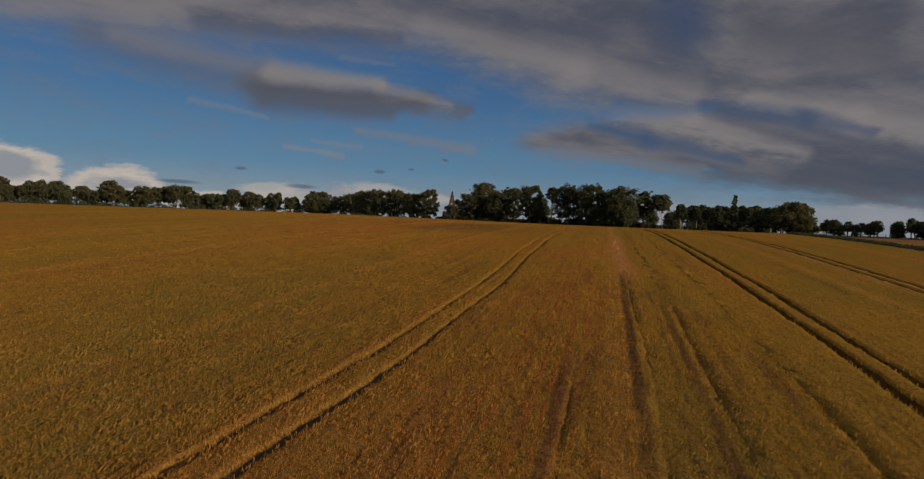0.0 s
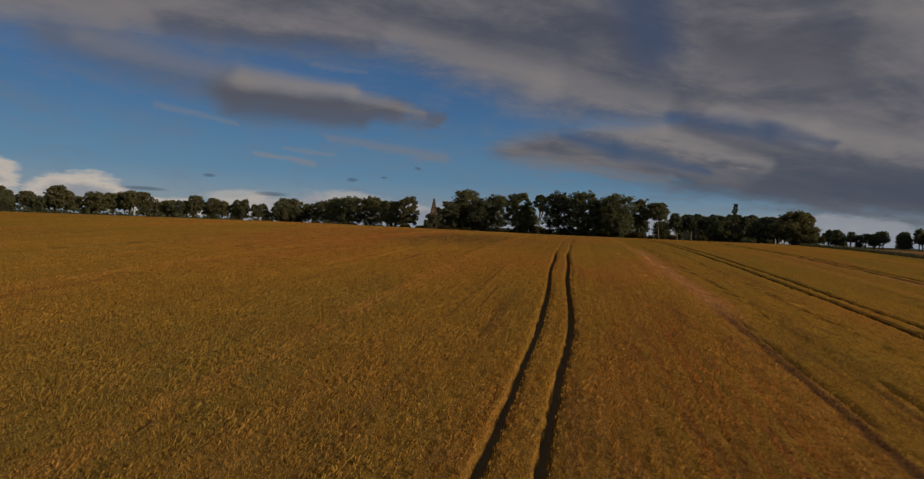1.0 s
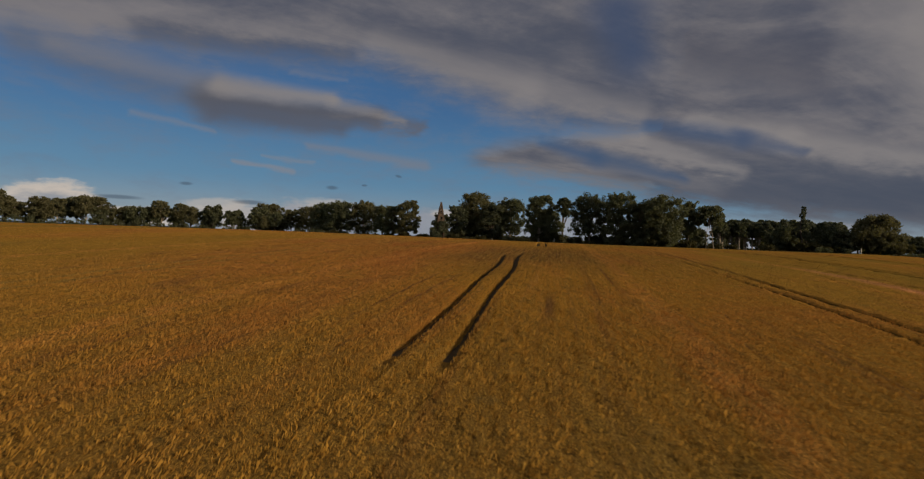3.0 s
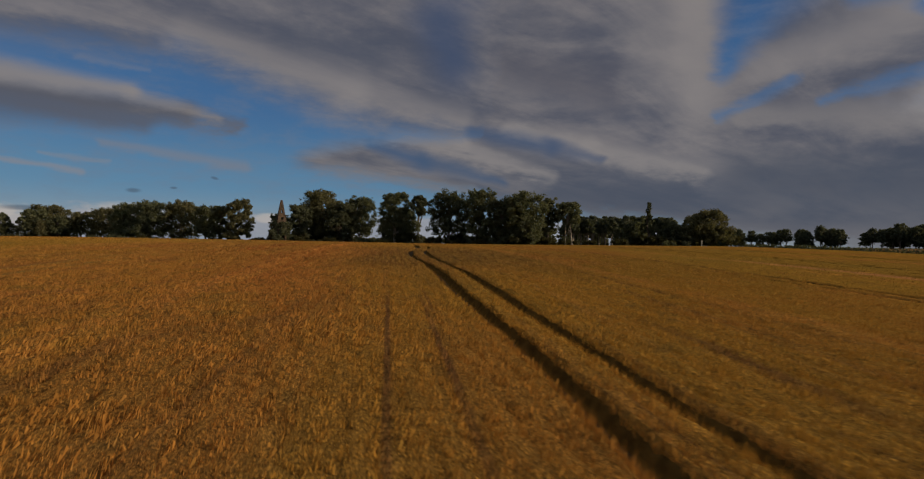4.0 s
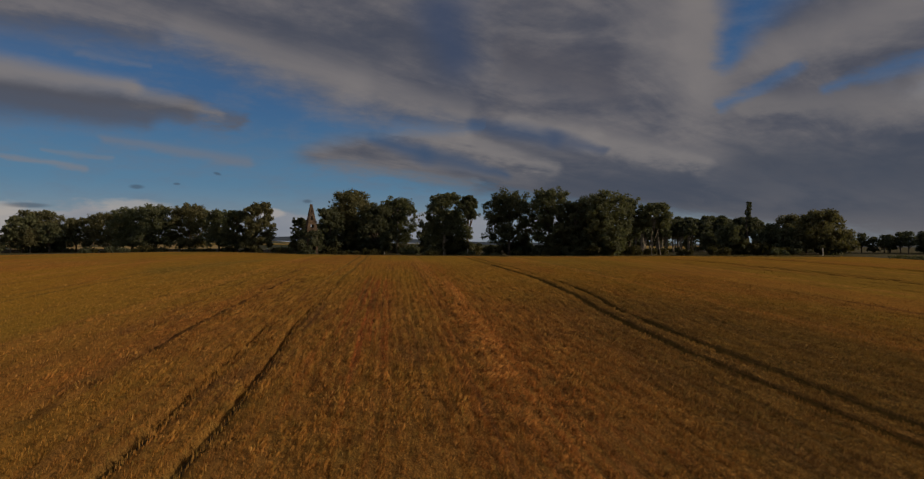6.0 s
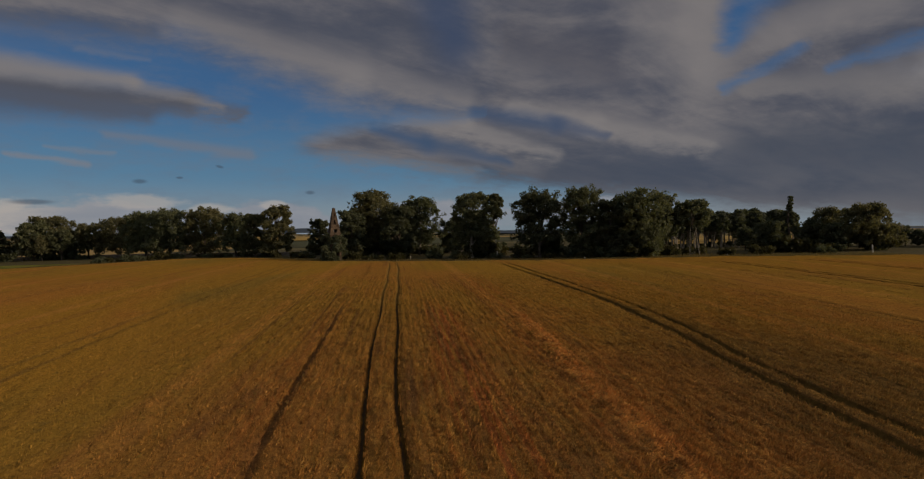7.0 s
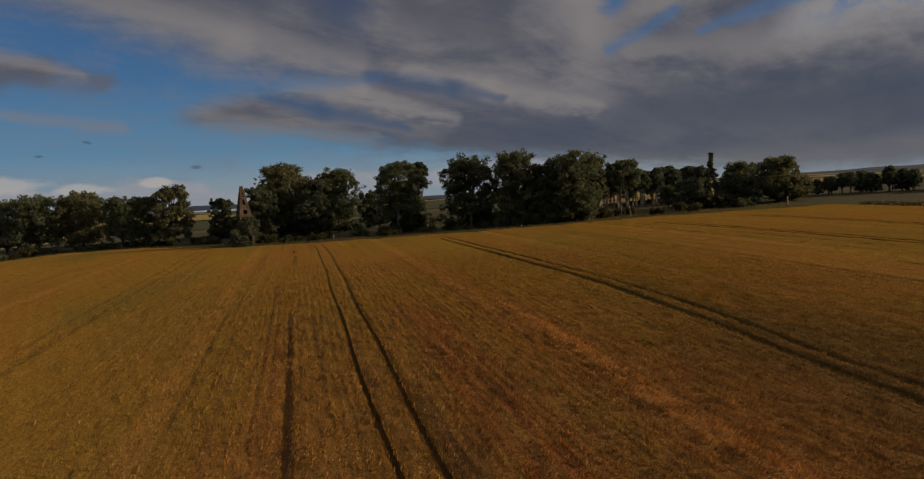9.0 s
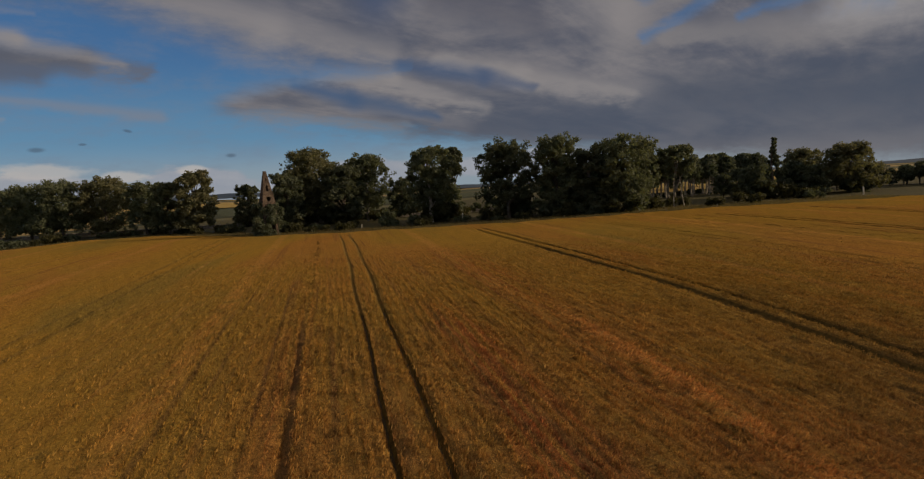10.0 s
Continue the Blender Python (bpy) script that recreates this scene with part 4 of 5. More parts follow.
def crown_lobes(rng, h, r, low, form):
    """Clumps of a crown of half-width r between the heights low and h."""
    out = []
    if form in ("spire", "pine"):
        for i in range(int(110 + 12.0 * r)):
            d = rng.normal(0, 1, 3)
            d /= np.linalg.norm(d)
            f = rng.uniform(0, 1)
            if form == "spire":
                # ragged whorls of boughs over a bushy skirt
                whorl = (i % 13 + 0.5) / 13
                a = 2.4 * (i // 3) + rng.uniform(-0.3, 0.3)
                reach = r * (0.10 + 0.62 * (1 - whorl) + 0.5 * max(0.0, 0.42 - whorl)) * (0.65 + 0.5 * abs(math.sin(7.0 * a + whorl * 30.0)))
                rad = reach * math.sqrt(f)
                out.append((np.array([rad * math.cos(a), rad * math.sin(a), low + (h - low) * min(0.985, whorl + rng.uniform(-0.05, 0.05)) + 0.15 * rad]), 0.22 + 0.42 * (1 - whorl) * rng.uniform(0.5, 1.4)))
            else:
                # a ragged dome, widest below its middle
                wide = r * math.sqrt(max(0.05, 1 - ((f - 0.35) / 0.68) ** 2)) * rng.uniform(0.5, 1.0)
                out.append((np.array([d[0] * wide, d[1] * wide, low + (h - low) * f * 0.94]), r * rng.uniform(0.12, 0.26)))
    else:
        # billowing boughs round the stem, each a shell of clumps, with air between them
        tall = h - low
        nb = int(9 + 1.1 * r + 0.32 * tall)
        turn = rng.uniform(0, 6.283)
        for k in range(nb):
            f = (k + 0.5) / nb
            f = 0.10 + 0.80 * f
            env = r * math.sqrt(max(0.08, 1 - ((f - 0.45) / 0.60) ** 2)) * rng.uniform(0.80, 1.10)
            a = turn + k * 2.4 + rng.uniform(-0.5, 0.5)
            rb = min(r * rng.uniform(0.28, 0.46), 0.25 * tall) * (1.05 - 0.22 * f)
            off = max(0.0, env - rb) * rng.uniform(0.75, 1.0)
            c = np.array([off * math.cos(a), off * math.sin(a), min(low + tall * f, h - 0.8 * rb)])
            for _ in range(17):
                d = rng.normal(0, 1, 3)
                d[2] = abs(d[2]) * 0.9 - 0.28
                d /= np.linalg.norm(d)
                out.append((c + d * rb * rng.uniform(0.55, 1.0) * np.array([1, 1, 0.85]), rb * rng.uniform(0.16, 0.38) + 0.14))
        # leading heads and loose sprays break the outline
        for k in range(rng.integers(2, 5)):
            a, q = rng.uniform(0, 6.283), rng.uniform(0.0, 0.5) * r
            top = h * rng.uniform(0.90, 1.0)
            for j in range(7):
                out.append((np.array([q * math.cos(a) + rng.normal(0, 0.10 * r), q * math.sin(a) + rng.normal(0, 0.10 * r), top - 0.35 - rng.uniform(0, 0.16) * tall]), 0.11 * r + rng.uniform(0.2, 0.5)))
        for k in range(int(9 + r)):
            a, f = rng.uniform(0, 6.283), rng.uniform(0.05, 0.95)
            env = r * math.sqrt(max(0.1, 1 - ((f - 0.45) / 0.62) ** 2)) * rng.uniform(0.80, 1.06)
            out.append((np.array([env * math.cos(a), env * math.sin(a), low + tall * f]), rng.uniform(0.40, 0.85)))
    return np.array([o[0] for o in out]), np.array([o[1] for o in out])


def build_tree(name, h, r, low, seed, mat, label, form="broad", leaves=5200, bark=None, trunks=1, size=0.27, lean=0.0):
    """A tree at the origin: trunk with limbs, crown of leaf clumps."""
    rng = np.random.default_rng(seed)
    root = new(name)
    tagged(root, label, "tree")
    centres, radii = crown_lobes(rng, h, r, low, form)
    bm = bmesh.new()
    girth = (0.022 * h + 0.05) * (0.5 if trunks > 1 else 1.0)
    for k in range(trunks):
        a = rng.uniform(0, 6.28)
        foot = Vector((2.0 * k - 1.0, -1.4 * k, -0.3)) if trunks > 1 else Vector((0, 0, -0.3))
        top = Vector((lean * h * 0.6 + rng.normal(0, 0.05 * h) * 0.5, rng.normal(0, 0.05 * h) * 0.5, h * (0.9 if form != "broad" else 0.72)))
        pts = [foot, foot + Vector((0, 0, 0.5)), foot.lerp(top, 0.25) + Vector((rng.normal(0, 0.15), rng.normal(0, 0.15), 0)), foot.lerp(top, 0.55) + Vector((rng.normal(0, 0.25), rng.normal(0, 0.25), 0)), top]
        g = girth / (1 + 0.35 * (trunks - 1))
        tube(bm, pts, [g * 1.5, g * 1.05, g * 0.85, g * 0.55, g * 0.15])
    order = np.argsort(-radii)
    for i in order[:int(min(16, len(order)))]:
        c = Vector(centres[i])
        f = min(0.85, max(0.2, (c.z - 0.25 * h) / h))
        start = Vector((0, 0, h * f * 0.85))
        mid = start.lerp(c, 0.5) + Vector((0, 0, 0.06 * h))
        tube(bm, [start, mid, c], [girth * 0.42, girth * 0.26, girth * 0.08], 5)
    part("trunk", bm, bark or M_BARK, root)
    centres = centres + np.array([lean * h * 0.6, 0, 0]) * (centres[:, 2:3] / h)
    v, f = leaf_cards(rng, centres, radii, leaves, size)
    crown = new("crown", bulk_mesh("crown", v, f, mat))
    crown.parent = root
    return root


def stand(ob, x, y, turn=0.0, scale=1.0, sink=0.0):
    ob.matrix_basis = Matrix.Translation((x, y, float(lie(x, y)) - sink)) @ Matrix.Rotation(turn, 4, "Z") @ Matrix.Scale(scale, 4)
    return ob


BROAD = "dark green broadleaf tree with a full uneven crown"
# plan place, height, half-width, foot of the crown, form
WEST_TREES = (
    (-69.7, 360, 15.0, 9.8, 0.6, "broad", M_RUST, 0), (-59, 342, 16.4, 7.5, 0.6, "broad", M_LEAF, 0), (-50.2, 333, 17.0, 8.6, 0.8, "broad", M_LEAF, 0),
    (-39.3, 331, 17.0, 8.2, 0.6, "broad", M_RUST, 0), (-29.2, 319, 15.0, 5.8, 1.0, "broad", M_LEAF, 0), (-17.6, 300, 17.0, 5.6, 0.6, "broad", M_RUST, 0),
    (-23.6, 306, 14.2, 5.0, 0.8, "broad", M_LEAF, 0), (-1.8, 321, 13.4, 3.8, 0.5, "broad", M_IVY, 0), (-92, 362, 15.0, 9.0, 0.8, "broad", M_RUST, 0),
)
MIDDLE_TREES = (
    (3.2, 288, 14.4, 4.4, 0.6, "broad", M_IVY, 0), (13.0, 297, 20.4, 9.4, 1.8, "broad", M_RUST, 0), (26.6, 293, 18.4, 7.2, 2.2, "broad", M_LEAF, 1),
    (9.0, 300, 15.0, 6.0, 0.5, "broad", M_IVY, 0), (18.5, 287, 15.0, 6.0, 0.5, "broad", M_IVY, 0), (20.5, 303, 16.0, 6.5, 0.5, "broad", M_LEAF, 0), (41.5, 303, 11.5, 4.8, 0.4, "broad", M_IVY, 0),
    (33.0, 264, 18.2, 6.4, 2.6, "broad", M_LEAF, 1), (45.2, 275, 18.0, 3.2, 10.5, "broad", M_IVY, 0), (38.0, 270, 13.2, 5.2, 1.6, "broad", M_LEAF, 0),
    (49.4, 254.5, 18.2, 7.6, 1.8, "broad", M_IVY, 0), (57.1, 245.5, 18.2, 6.6, 1.6, "broad", M_LEAF, 0), (62.6, 240, 15.6, 5.4, 0.6, "broad", M_IVY, 0),
    (68.2, 235, 16.9, 7.9, 0.6, "broad", M_LEAF, 0), (78.0, 237, 16.2, 3.8, 3.6, "broad", M_LEAF, 0), (83.3, 233, 14.2, 5.0, 7.4, "broad", M_LEAF, 2),
    (67, 247, 12.0, 5.0, 0.6, "broad", M_IVY, 0), (75, 247, 11.0, 5.0, 0.6, "broad", M_IVY, 0),
)
EAST_TREES = (
    (107.5, 229, 8.4, 4.4, 0.4, "broad", M_IVY, 0),
    (111.8, 227, 15.2, 4.4, 0.5, "spire", M_PINE, 0), (146.0, 239, 12.0, 5.8, 0.6, "broad", M_RUST, 0), (131.5, 219.5, 12.2, 7.6, 0.4, "broad", M_RUST, 0),
    (122, 224, 7.2, 5.0, 0.4, "broad", M_IVY, 0),
)
TREES = WEST_TREES + MIDDLE_TREES + EAST_TREES


def build_trees():
    words = {"spire": "tall thin conifer with a ragged spire top", "broad": BROAD}
    for i, (x, y, h, r, low, form, mat, pale) in enumerate(TREES):
        label = words[form]
        if mat is M_RUST:
            label = "broadleaf tree with a sunlit brownish green crown"
        if pale == 2:
            label = "open broadleaf tree on two bare pale trunks"
        elif pale == 1:
            label = "broad dark tree with a pale bare trunk"
        if form == "broad":
            r = r * 1.13
        if i > 7 and form == "broad":
            h = h * 1.05
        area = r * (h - low)
        if form == "spire":
            area *= 0.7
        ob = build_tree("conifer" if form == "spire" else "tree", h, r, low, 100 + i, mat, label, form, int(3800 + 105 * area), M_PALE if pale else M_BARK, 2 if pale == 2 else 1)
        stand(ob, x, y)


build_trees()


def build_belts():
    """The belt on the left and the wood on the right: copies of a few trees."""
    kinds = [build_tree("tree", 14.0, 6.4, 3.2, 300, M_RUST, "belt tree with a rounded olive crown", leaves=4200, size=0.42),
             build_tree("tree", 14.0, 5.8, 4.0, 301, M_LEAF, "belt tree with an uneven dark green crown", leaves=4000, size=0.42),
             build_tree("tree", 12.0, 6.8, 1.6, 302, M_LEAF, "low spreading green tree of the belt", leaves=4300, size=0.42),
             build_tree("tree", 15.5, 5.4, 5.2, 303, M_RUST, "belt tree on a bare pale trunk", leaves=3800, size=0.42, bark=M_PALE)]
    pines = [build_tree("pine", 14.0, 4.4, 5.0, 310, M_PINE, "dark pine with a bare stem", "pine", 2400, size=0.42),
             build_tree("pine", 13.0, 4.4, 1.2, 311, M_PINE, "dark bushy pine of the wood", "pine", 2800, size=0.42),
             build_tree("tree", 12.0, 5.5, 1.0, 312, M_IVY, "dark woodland tree with foliage to the ground", leaves=3000, size=0.46)]
    rnd = random.Random(5)
    used = set()

    def put(pool, x, y, s, group):
        k = rnd.randrange(len(pool))
        m = Matrix.Translation((x, y, float(lie(x, y)))) @ Matrix.Rotation(rnd.uniform(0, 6.28), 4, "Z") @ Matrix.Diagonal((s * rnd.uniform(0.9, 1.15), s * rnd.uniform(0.9, 1.15), s, 1))
        src = pool[k]
        key = src.name
        if key in used:
            ob = copy_thing(src, Matrix())
        else:
            used.add(key)
            ob = src
        ob.matrix_basis = m
        ob["group"] = group

    line = [(-80, 350), (-120, 352), (-165, 348), (-215, 338), (-270, 325), (-330, 305), (-400, 280), (-470, 250)]
    for (x0, y0), (x1, y1) in zip(line, line[1:]):
        n = int(math.hypot(x1 - x0, y1 - y0) / 3.7)
        for k in range(n):
            f = k / n
            put(kinds, x0 + (x1 - x0) * f + rnd.uniform(-2, 2), y0 + (y1 - y0) * f + rnd.uniform(-2, 10), rnd.uniform(0.72, 1.10) * (0.9 + 0.26 * min(1.0, max(0.0, (-x0 - 120) / 165))), "trees of the belt")
    # the dark wood beyond the stubble
    line = [(146, 232), (162, 214), (178, 190), (196, 160), (216, 125), (236, 80)]
    for (x0, y0), (x1, y1) in zip(line, line[1:]):
        n = int(math.hypot(x1 - x0, y1 - y0) / 1.35)
        for k in range(n):
            f = k / n
            put((pines[:1] if k % 3 else pines[1:]) if x0 < 178 else pines if k % 4 == 0 else pines[1:], x0 + (x1 - x0) * f + rnd.uniform(-1, 9), y0 + (y1 - y0) * f + rnd.uniform(-3, 3), rnd.uniform(0.85, 1.15) * min(0.8, 0.42 + 0.0045 * (x0 - 146)), "trees of the wood")
    # a plantation of close-set stems
    stemmed = [build_tree("pine", 12.4, 2.5, 6.6, 320, M_PINE, "plantation pine on a bare pale stem", "pine", 1500, M_PALE, size=0.36),
               build_tree("pine", 11.6, 2.9, 6.0, 321, M_PINE, "plantation pine with a flat dark head", "pine", 1600, M_PALE, size=0.36)]
    for k in range(46):
        f = k / 45
        put(stemmed, 104 + 44 * f + rnd.uniform(-1, 1), 266 - 10 * f + rnd.choice((-4, 0, 5)) + rnd.uniform(-1, 1), rnd.uniform(0.88, 1.05), "pines of the plantation")
    # low dark growth between the taller trees
    line = [(111, 235), (122, 228), (146, 226)]
    for (x0, y0), (x1, y1) in zip(line, line[1:]):
        n = int(math.hypot(x1 - x0, y1 - y0) / 2.8)
        for k in range(n):
            f = k / n
            put(pines, x0 + (x1 - x0) * f + rnd.uniform(-2, 2), y0 + (y1 - y0) * f + rnd.uniform(-1, 7), rnd.uniform(0.5, 0.68), "trees of the wood")
    for k in range(16):
        put(pines, 100 + k * 5 + rnd.uniform(-2, 2), 300 + rnd.uniform(-10, 14), rnd.uniform(0.7, 0.95), "trees behind the road")


build_belts()


def build_ruin():
    """A slim tapering stone steeple with open arches, ivy at its foot."""
    root = tagged(new("ruined_steeple"), "slender ruined stone steeple with open window holes", "ruin")
    H, W0, W1, T = 14.4, 1.45, 0.27, 0.30
    bm = bmesh.new()
    rng = random.Random(8)

    def half(h):
        return W0 if h < 7.2 else W0 + (W1 - W0) * min(1.0, (h - 7.2) / (H - 7.2))

    def hole(s, h):
        a = abs(s) * half(h)
        return (h < 3.8 and a < 0.95 - max(0, h - 2.6) * 0.7) or (4.5 < h < 6.7 and a < 0.75 - max(0, h - 6.0) * 0.6) or math.hypot(a, h - 8.3) < 0.52 or (10.0 < h < 11.3 and a < 0.24) or (12.2 < h < 12.9 and a < 0.13)

    ns, nh = 16, 46
    for side in range(4):
        m = Matrix.Rotation(side * math.pi / 2, 4, "Z")
        cell = [[not hole((i + 0.5) / ns * 2 - 1, (j + 0.5) / nh * H) for j in range(nh)] for i in range(ns)]
        vo, vi = {}, {}
        for i in range(ns + 1):
            for j in range(nh + 1):
                h = j / nh * H
                w = half(h)
                s = i / ns * 2 - 1
                edge = 0.04 if 0 < i < ns else 0.0
                jit = Vector((rng.uniform(-edge, edge), rng.uniform(-0.03, 0.03), 0))
                vo[i, j] = bm.verts.new(m @ (Vector((s * w, -w, h)) + jit))
                vi[i, j] = bm.verts.new(m @ (Vector((s * max(0.05, w - T), -max(0.05, w - T), h)) + jit))
        for i in range(ns):
            for j in range(nh):
                if not cell[i][j]:
                    continue
                q = [(i, j), (i + 1, j), (i + 1, j + 1), (i, j + 1)]
                bm.faces.new([vo[k] for k in q])
                bm.faces.new([vi[k] for k in reversed(q)])
                for (di, dj), (k0, k1) in (((-1, 0), (3, 0)), ((1, 0), (1, 2)), ((0, -1), (0, 1)), ((0, 1), (2, 3))):
                    a, b = i + di, j + dj
                    if 0 <= a < ns and 0 <= b < nh and not cell[a][b] or b == nh:
                        bm.faces.new([vo[q[k1]], vo[q[k0]], vi[q[k0]], vi[q[k1]]])
    bmesh.ops.delete(bm, geom=[v for v in bm.verts if not v.link_faces], context="VERTS")
    part("steeple_wall", bm, M_STONE, root)
    for h in (4.1, 7.2, 9.4):
        bm = bmesh.new()
        w = half(h) + 0.07
        bmesh.ops.create_cube(bm, size=1.0, matrix=Matrix.Translation((0, 0, h)) @ Matrix.Diagonal((2 * w, 2 * w, 0.16, 1)))
        bmesh.ops.bevel(bm, geom=bm.edges[:], offset=0.03, segments=1, affect="EDGES")
        part("string_course", bm, M_STONE, root)
    root.matrix_basis = Matrix.Translation((-4.5, 269.0, float(lie(-4.5, 269)) - 0.1)) @ Matrix.Rotation(0.12, 4, "Z")
    rng2 = np.random.default_rng(77)
    c, r = [], []
    for k in range(100):
        a, h = rng2.uniform(0, 6.283), 2.6 + rng2.uniform(0, 1) ** 1.2 * 4.2
        w = half(h)
        c.append((w * math.cos(a) * 1.25, w * math.sin(a) * 1.25, h + 0.3))
        r.append(rng2.uniform(0.45, 0.85))
    # a heavy bunch hangs off one shoulder
    for k in range(34):
        c.append((-1.4 - abs(rng2.normal(0, 0.6)), rng2.normal(0, 0.6), rng2.uniform(4.0, 7.4)))
        r.append(rng2.uniform(0.4, 0.75))
        c.append((1.7 + abs(rng2.normal(0, 0.9)), rng2.normal(0.4, 0.7), rng2.uniform(0.3, 6.4)))
        r.append(rng2.uniform(0.4, 0.75))
    # and a thicket of it has grown up before the foot
    for k in range(40):
        a = rng2.uniform(0, 6.283)
        c.append((-2.3 + 1.7 * math.cos(a), -4.6 + 1.5 * math.sin(a), rng2.uniform(0.4, 4.6)))
        r.append(rng2.uniform(0.5, 0.9))
    v, f = leaf_cards(rng2, np.array(c), np.array(r), 26000, 0.17)
    ivy = new("ivy", bulk_mesh("ivy", v, f, M_IVY))
    ivy.matrix_basis = root.matrix_basis.copy()
    tagged(ivy, "dense dark ivy climbing the ruined steeple", "ivy")


build_ruin()


def build_verge():
    """Rough bleached grass and low scrub between the crop and the trees."""
    rng = np.random.default_rng(21)
    n = 120000
    v = rng.uniform(-150, 60, n)
    u = far_edge(v) + np.abs(rng.normal(0, 1, n)) * 6.0 + 0.2
    x, y = to_xy(u, v)
    z = lie(x, y) - 0.05
    h = rng.uniform(0.25, 0.85, n)
    w = rng.uniform(0.03, 0.07, n)
    t = rng.uniform(0, np.pi, n)
    dx, dy = np.cos(t) * w, np.sin(t) * w
    lx, ly = rng.normal(0, 0.2, n), rng.normal(0, 0.2, n)
    verts = np.stack([np.stack([x - dx, y - dy, z], -1), np.stack([x + dx, y + dy, z], -1), np.stack([x + lx, y + ly, z + h], -1)], 1).reshape(-1, 3)
    tagged(new("verge_grass", bulk_mesh("verge_grass", verts, np.arange(3 * n).reshape(-1, 3), M_VERGE)), "tall bleached grass along the field's edge", "grass", kind="stuff")


build_verge()


def build_shrubs():
    rng = np.random.default_rng(31)
    rnd = random.Random(12)
    kinds = []
    for k in range(3):
        c = np.stack([rng.uniform(-1.3, 1.3, 14), rng.uniform(-1.0, 1.0, 14), rng.uniform(0.3, 1.5, 14)], -1)
        v, f = leaf_cards(rng, c, rng.uniform(0.4, 0.8, 14), 1000, 0.18)
        ob = new("shrub", bulk_mesh("shrub", v, f, M_SHRUB if k else M_IVY))
        tagged(ob, "low dark shrub in the rough grass", "shrub", "shrubs of the verge")
        kinds.append(ob)
    spots = [(rnd.uniform(-140, 57), rnd.uniform(9, 22)) for _ in range(75)]
    places = [(*uv_xy(float(far_edge(v)) + off, v), rnd.uniform(0.7, 1.5)) for v, off in spots]
    # taller growth round the feet of the trees
    for x, y, h, w, low, form, mat, pale in TREES[7:]:
        for _ in range(0 if pale == 2 else 3):
            places.append((x + rnd.uniform(-0.8, 0.8) * w, y + rnd.uniform(-3.5, 3.5), rnd.uniform(1.3, 2.4)))
    for i, (x, y, s) in enumerate(places):
        ob = kinds[i] if i < 3 else copy_thing(kinds[i % 3], Matrix())
        ob.matrix_basis = Matrix.Translation((x, y, float(lie(x, y)) - 0.15)) @ Matrix.Rotation(rnd.uniform(0, 6.28), 4, "Z") @ Matrix.Scale(s, 4)


build_shrubs()


def build_hedge():
    """The low clipped hedge between the barley and the stubble."""
    rng = np.random.default_rng(41)
    u = np.arange(-60, 214, 0.9)
    v = np.full(len(u), 61.8) + 0.3 * np.sin(u * 0.2)
    x, y = to_xy(u, v)
    c = np.stack([x, y, lie(x, y) + 0.75], -1)
    vv, ff = leaf_cards(rng, c, rng.uniform(0.70, 0.95, len(u)), 22000, 0.18)
    tagged(new("hedge", bulk_mesh("hedge", vv, ff, M_IVY)), "low dark hedge along the side of the barley", "hedge")


build_hedge()


def build_hedgerow():
    """Tall unkempt growth along the wall, closing the gaps under the trees."""
    rng = np.random.default_rng(43)
    pts = [(6, 316), (20, 309), (44, 292), (62, 284), (100, 275), (128, 262)]
    c, r = [], []
    for (x0, y0), (x1, y1) in zip(pts, pts[1:]):
        n = int(math.hypot(x1 - x0, y1 - y0) / 0.55)
        for k in range(n):
            f = k / n
            x, y = x0 + (x1 - x0) * f + rng.normal(0, 0.5), y0 + (y1 - y0) * f + rng.normal(0, 0.5)
            tall = (3.6 if 24 < x < 72 else 2.3 if x < 84 else 0.9) + 0.7 * math.sin(x * 0.31) + 0.5 * math.sin(x * 0.83)
            c.append((x, y, float(lie(x, y)) + rng.uniform(0.4, max(0.6, tall))))
            r.append(rng.uniform(0.6, 1.0))
    v, f = leaf_cards(rng, np.array(c), np.array(r), 34000, 0.26)
    tagged(new("hedgerow", bulk_mesh("hedgerow", v, f, M_IVY)), "tall unkempt dark hedgerow along the wall behind the trees", "hedge")


build_hedgerow()


def build_undergrowth():
    """Scrub that closes the foot of the belt of trees."""
    rng = np.random.default_rng(47)
    pts = [(-74, 354), (-120, 350), (-165, 346), (-215, 336), (-270, 323), (-330, 303), (-400, 278), (-470, 248)]
    c, r = [], []
    for (x0, y0), (x1, y1) in zip(pts, pts[1:]):
        n = int(math.hypot(x1 - x0, y1 - y0) / 0.7)
        for k in range(n):
            f = k / n
            x, y = x0 + (x1 - x0) * f + rng.normal(0, 0.8), y0 + (y1 - y0) * f + rng.normal(0, 0.8)
            tall = 3.8 + 1.0 * math.sin(x * 0.21) + 0.8 * math.sin(x * 0.57)
            c.append((x, y, float(lie(x, y)) + rng.uniform(0.5, tall)))
            r.append(rng.uniform(0.8, 1.4))
    v, f = leaf_cards(rng, np.array(c), np.array(r), 40000, 0.34)
    tagged(new("thicket", bulk_mesh("thicket", v, f, M_LEAF)), "dark green thicket under the belt of trees", "hedge")


build_undergrowth()


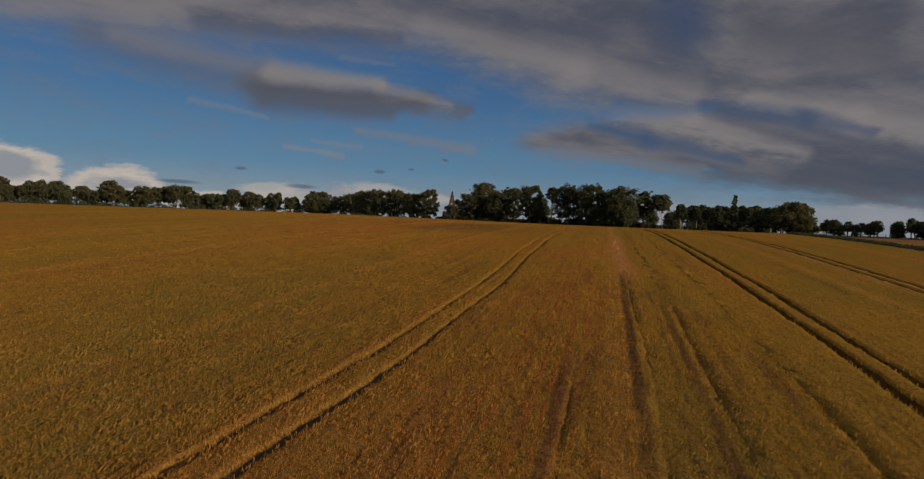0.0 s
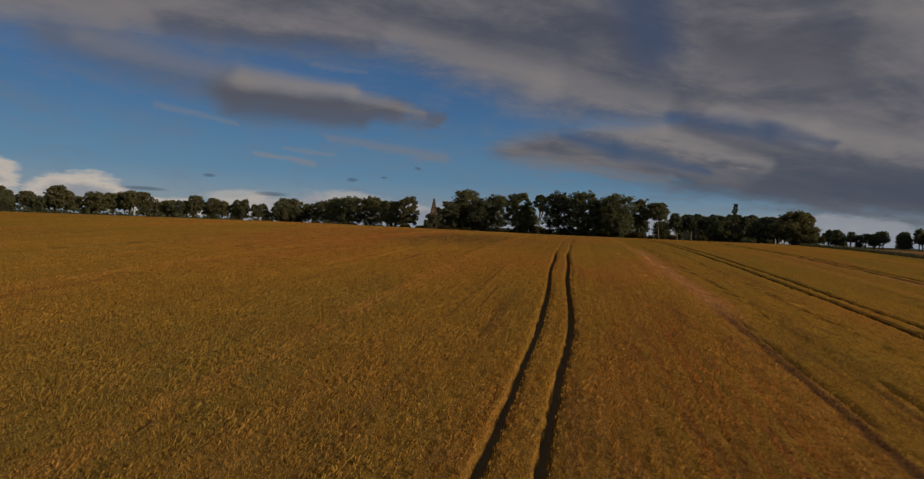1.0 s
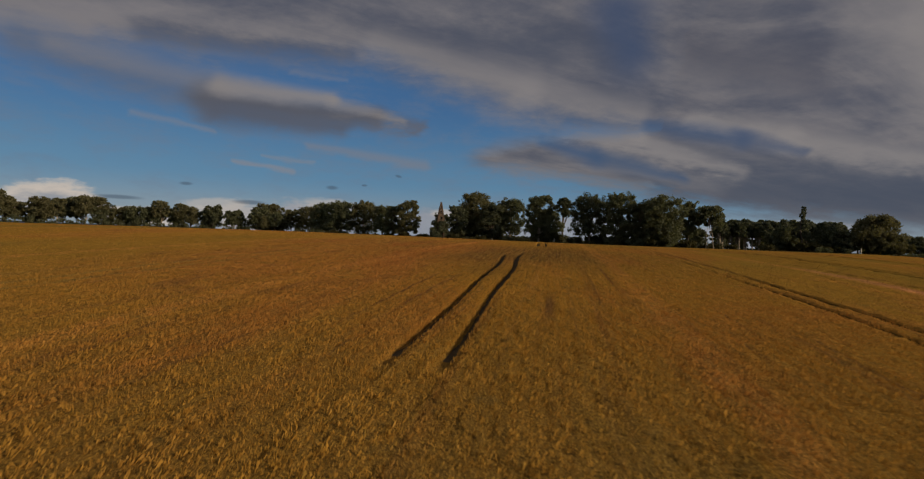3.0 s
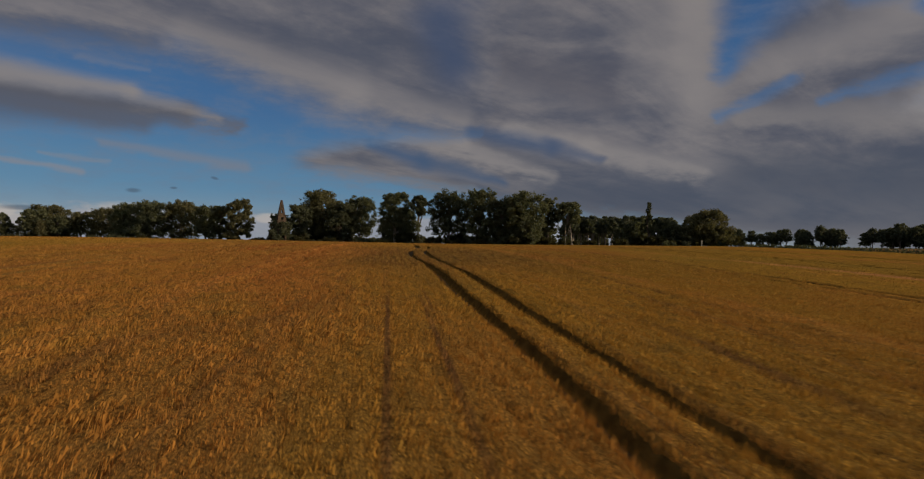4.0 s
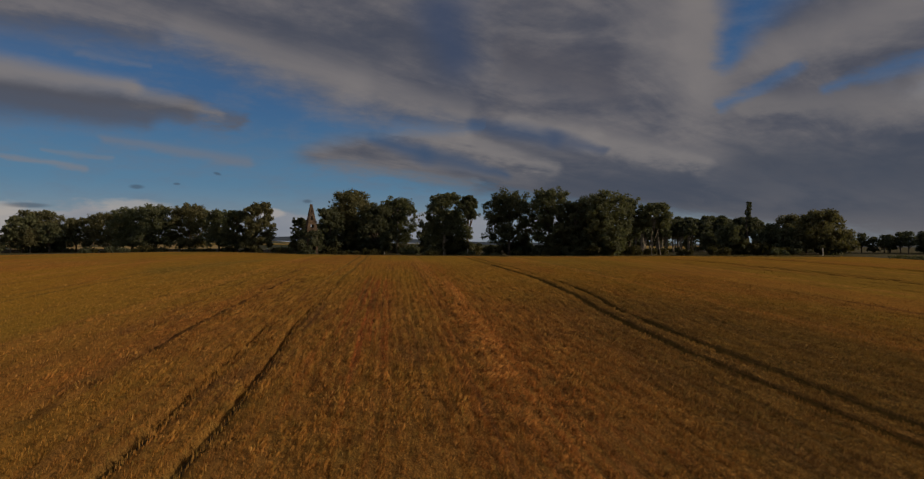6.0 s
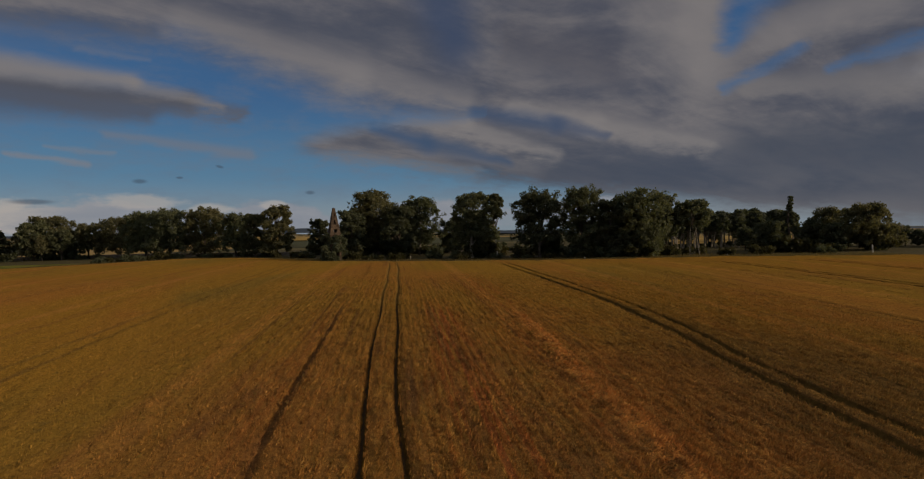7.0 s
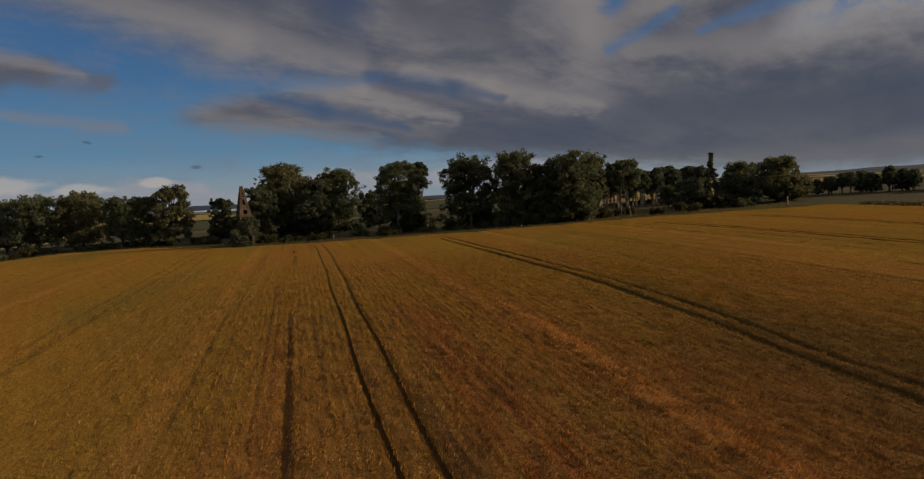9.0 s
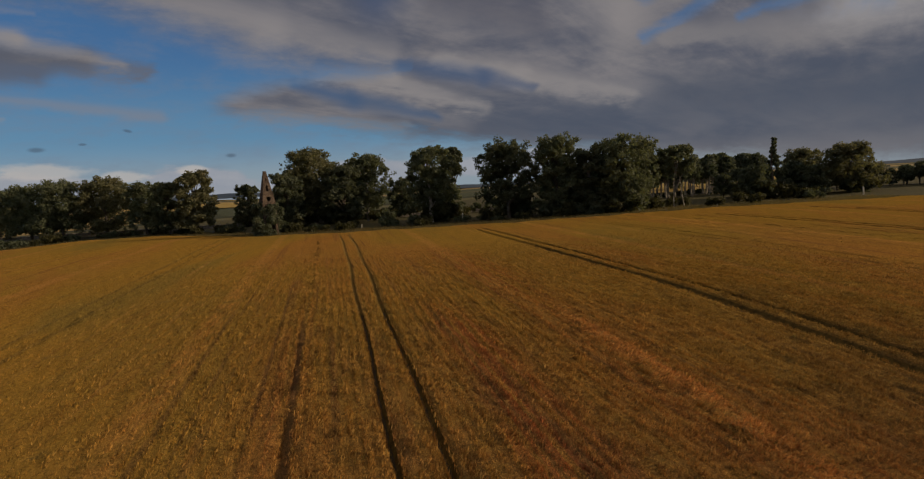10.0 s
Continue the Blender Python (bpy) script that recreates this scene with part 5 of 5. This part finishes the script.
def build_wall():
    """A dry stone wall behind the trees."""
    root = tagged(new("stone_wall"), "low dry stone wall behind the trees, its cope sunlit", "wall")
    pts = [(-120, 372), (-60, 352), (-20, 330), (20, 306), (60, 292), (100, 272)]
    rnd = random.Random(4)
    body, cope = bmesh.new(), bmesh.new()
    for (x0, y0), (x1, y1) in zip(pts, pts[1:]):
        L = math.hypot(x1 - x0, y1 - y0)
        a = math.atan2(y1 - y0, x1 - x0)
        n = int(L / 1.5)
        for k in range(n):
            f = (k + 0.5) / n
            x, y = x0 + (x1 - x0) * f, y0 + (y1 - y0) * f
            z = float(lie(x, y))
            h = 0.95 + rnd.uniform(-0.08, 0.08)
            bmesh.ops.create_cube(body, size=1.0, matrix=Matrix.Translation((x, y, z + h / 2 - 0.1)) @ Matrix.Rotation(a + rnd.uniform(-.03, .03), 4, "Z") @ Matrix.Diagonal((L / n - 0.02, 0.55, h, 1)))
            bmesh.ops.create_cube(cope, size=1.0, matrix=Matrix.Translation((x, y, z + h + 0.0)) @ Matrix.Rotation(a + rnd.uniform(-.05, .05), 4, "Z") @ Matrix.Diagonal((L / n - 0.1, 0.66, 0.2, 1)))
    part("wall_body", body, M_WALLSTONE, root)
    part("cope", cope, M_WALLSTONE, root)


build_wall()


def build_posts():
    def post(h, r):
        root = tagged(new("fence_post"), "pale weathered wooden post at the field's edge", "post", "posts of the field edge")
        bm = bmesh.new()
        tube(bm, [Vector((0, 0, -0.3)), Vector((0, 0, 0.6)), Vector((0.03, 0, h))], [r, r * 0.95, r * 0.9], 8)
        part("shaft", bm, M_POST, root)
        bm = bmesh.new()
        tube(bm, [Vector((0.03, 0, h)), Vector((0.03, 0, h + 0.05)), Vector((0.03, 0, h + 0.14))], [r * 0.9, r * 0.7, r * 0.15], 8)
        part("pointed_top", bm, M_POST, root)
        return root
    first = post(1.35, 0.11)
    spots = ((36.4, 254.5, 1.5), (46.0, 243.5, 0.8), (117.0, 209.0, 1.6), (15.0, 264.0, 0.8), (52.0, 236.5, 0.55), (84.0, 222.5, 0.6))
    for i, (x, y, s) in enumerate(spots):
        ob = first if i == 0 else copy_thing(first, Matrix())
        stand(ob, x, y, 0.7 * i, s)


build_posts()


def build_fence():
    """Post and rail along the pasture."""
    root = tagged(new("pasture_fence"), "dark post and rail fence before the sunlit pasture", "fence")
    a, b = Vector((152, 288, 0)), Vector((206, 268, 0))
    n = 19
    spots = []
    for k in range(n):
        p = a.lerp(b, k / (n - 1))
        p.z = float(lie(p.x, p.y))
        spots.append(p)
        bm = bmesh.new()
        tube(bm, [p + Vector((0, 0, -0.2)), p + Vector((0, 0, 0.7)), p + Vector((0.02, 0, 1.5))], [0.13, 0.12, 0.11], 8)
        part("post", bm, M_BARK, root)
    for h in (0.6, 1.2):
        for p, q in zip(spots, spots[1:]):
            bm = bmesh.new()
            tube(bm, [p + Vector((0, 0, h)), p.lerp(q, 0.5) + Vector((0, 0, h - 0.02)), q + Vector((0, 0, h))], [0.06, 0.055, 0.06], 6)
            part("rail", bm, M_BARK, root)


build_fence()


def build_hills():
    """The low ridge at the end of the view, with the haze in its blue colour."""
    rows, cols = 5, 260
    a = np.linspace(-1.7, 1.9, cols)
    f = np.linspace(0, 1, rows)
    aa, ff = np.meshgrid(a, f, indexing="ij")
    R = 3300 + 700 * ff
    crest = 6 + 6 * np.sin(aa * 5.0 + 0.6) + 6 * np.sin(aa * 11.0) + 3 * np.sin(aa * 29.0) + 1.3 * np.sin(aa * 83.0)
    z = -6 + (np.maximum(crest, 3) + 8) * np.sin(ff * np.pi / 2) - 34 * np.clip((aa - 0.1) / 0.5, 0, 1)
    v = np.stack([R * np.sin(aa), R * np.cos(aa), z], -1).reshape(-1, 3)
    me = bulk_mesh("hills", v, grid_faces(cols, rows), M_HAZY_HILL)
    me.shade_smooth()
    if sum(p.normal.z for p in me.polygons) < 0:
        me.flip_normals()
    tagged(new("backdrop", me), "low ridge of hills far off, painted haze blue", "hills", kind="structure")


build_hills()
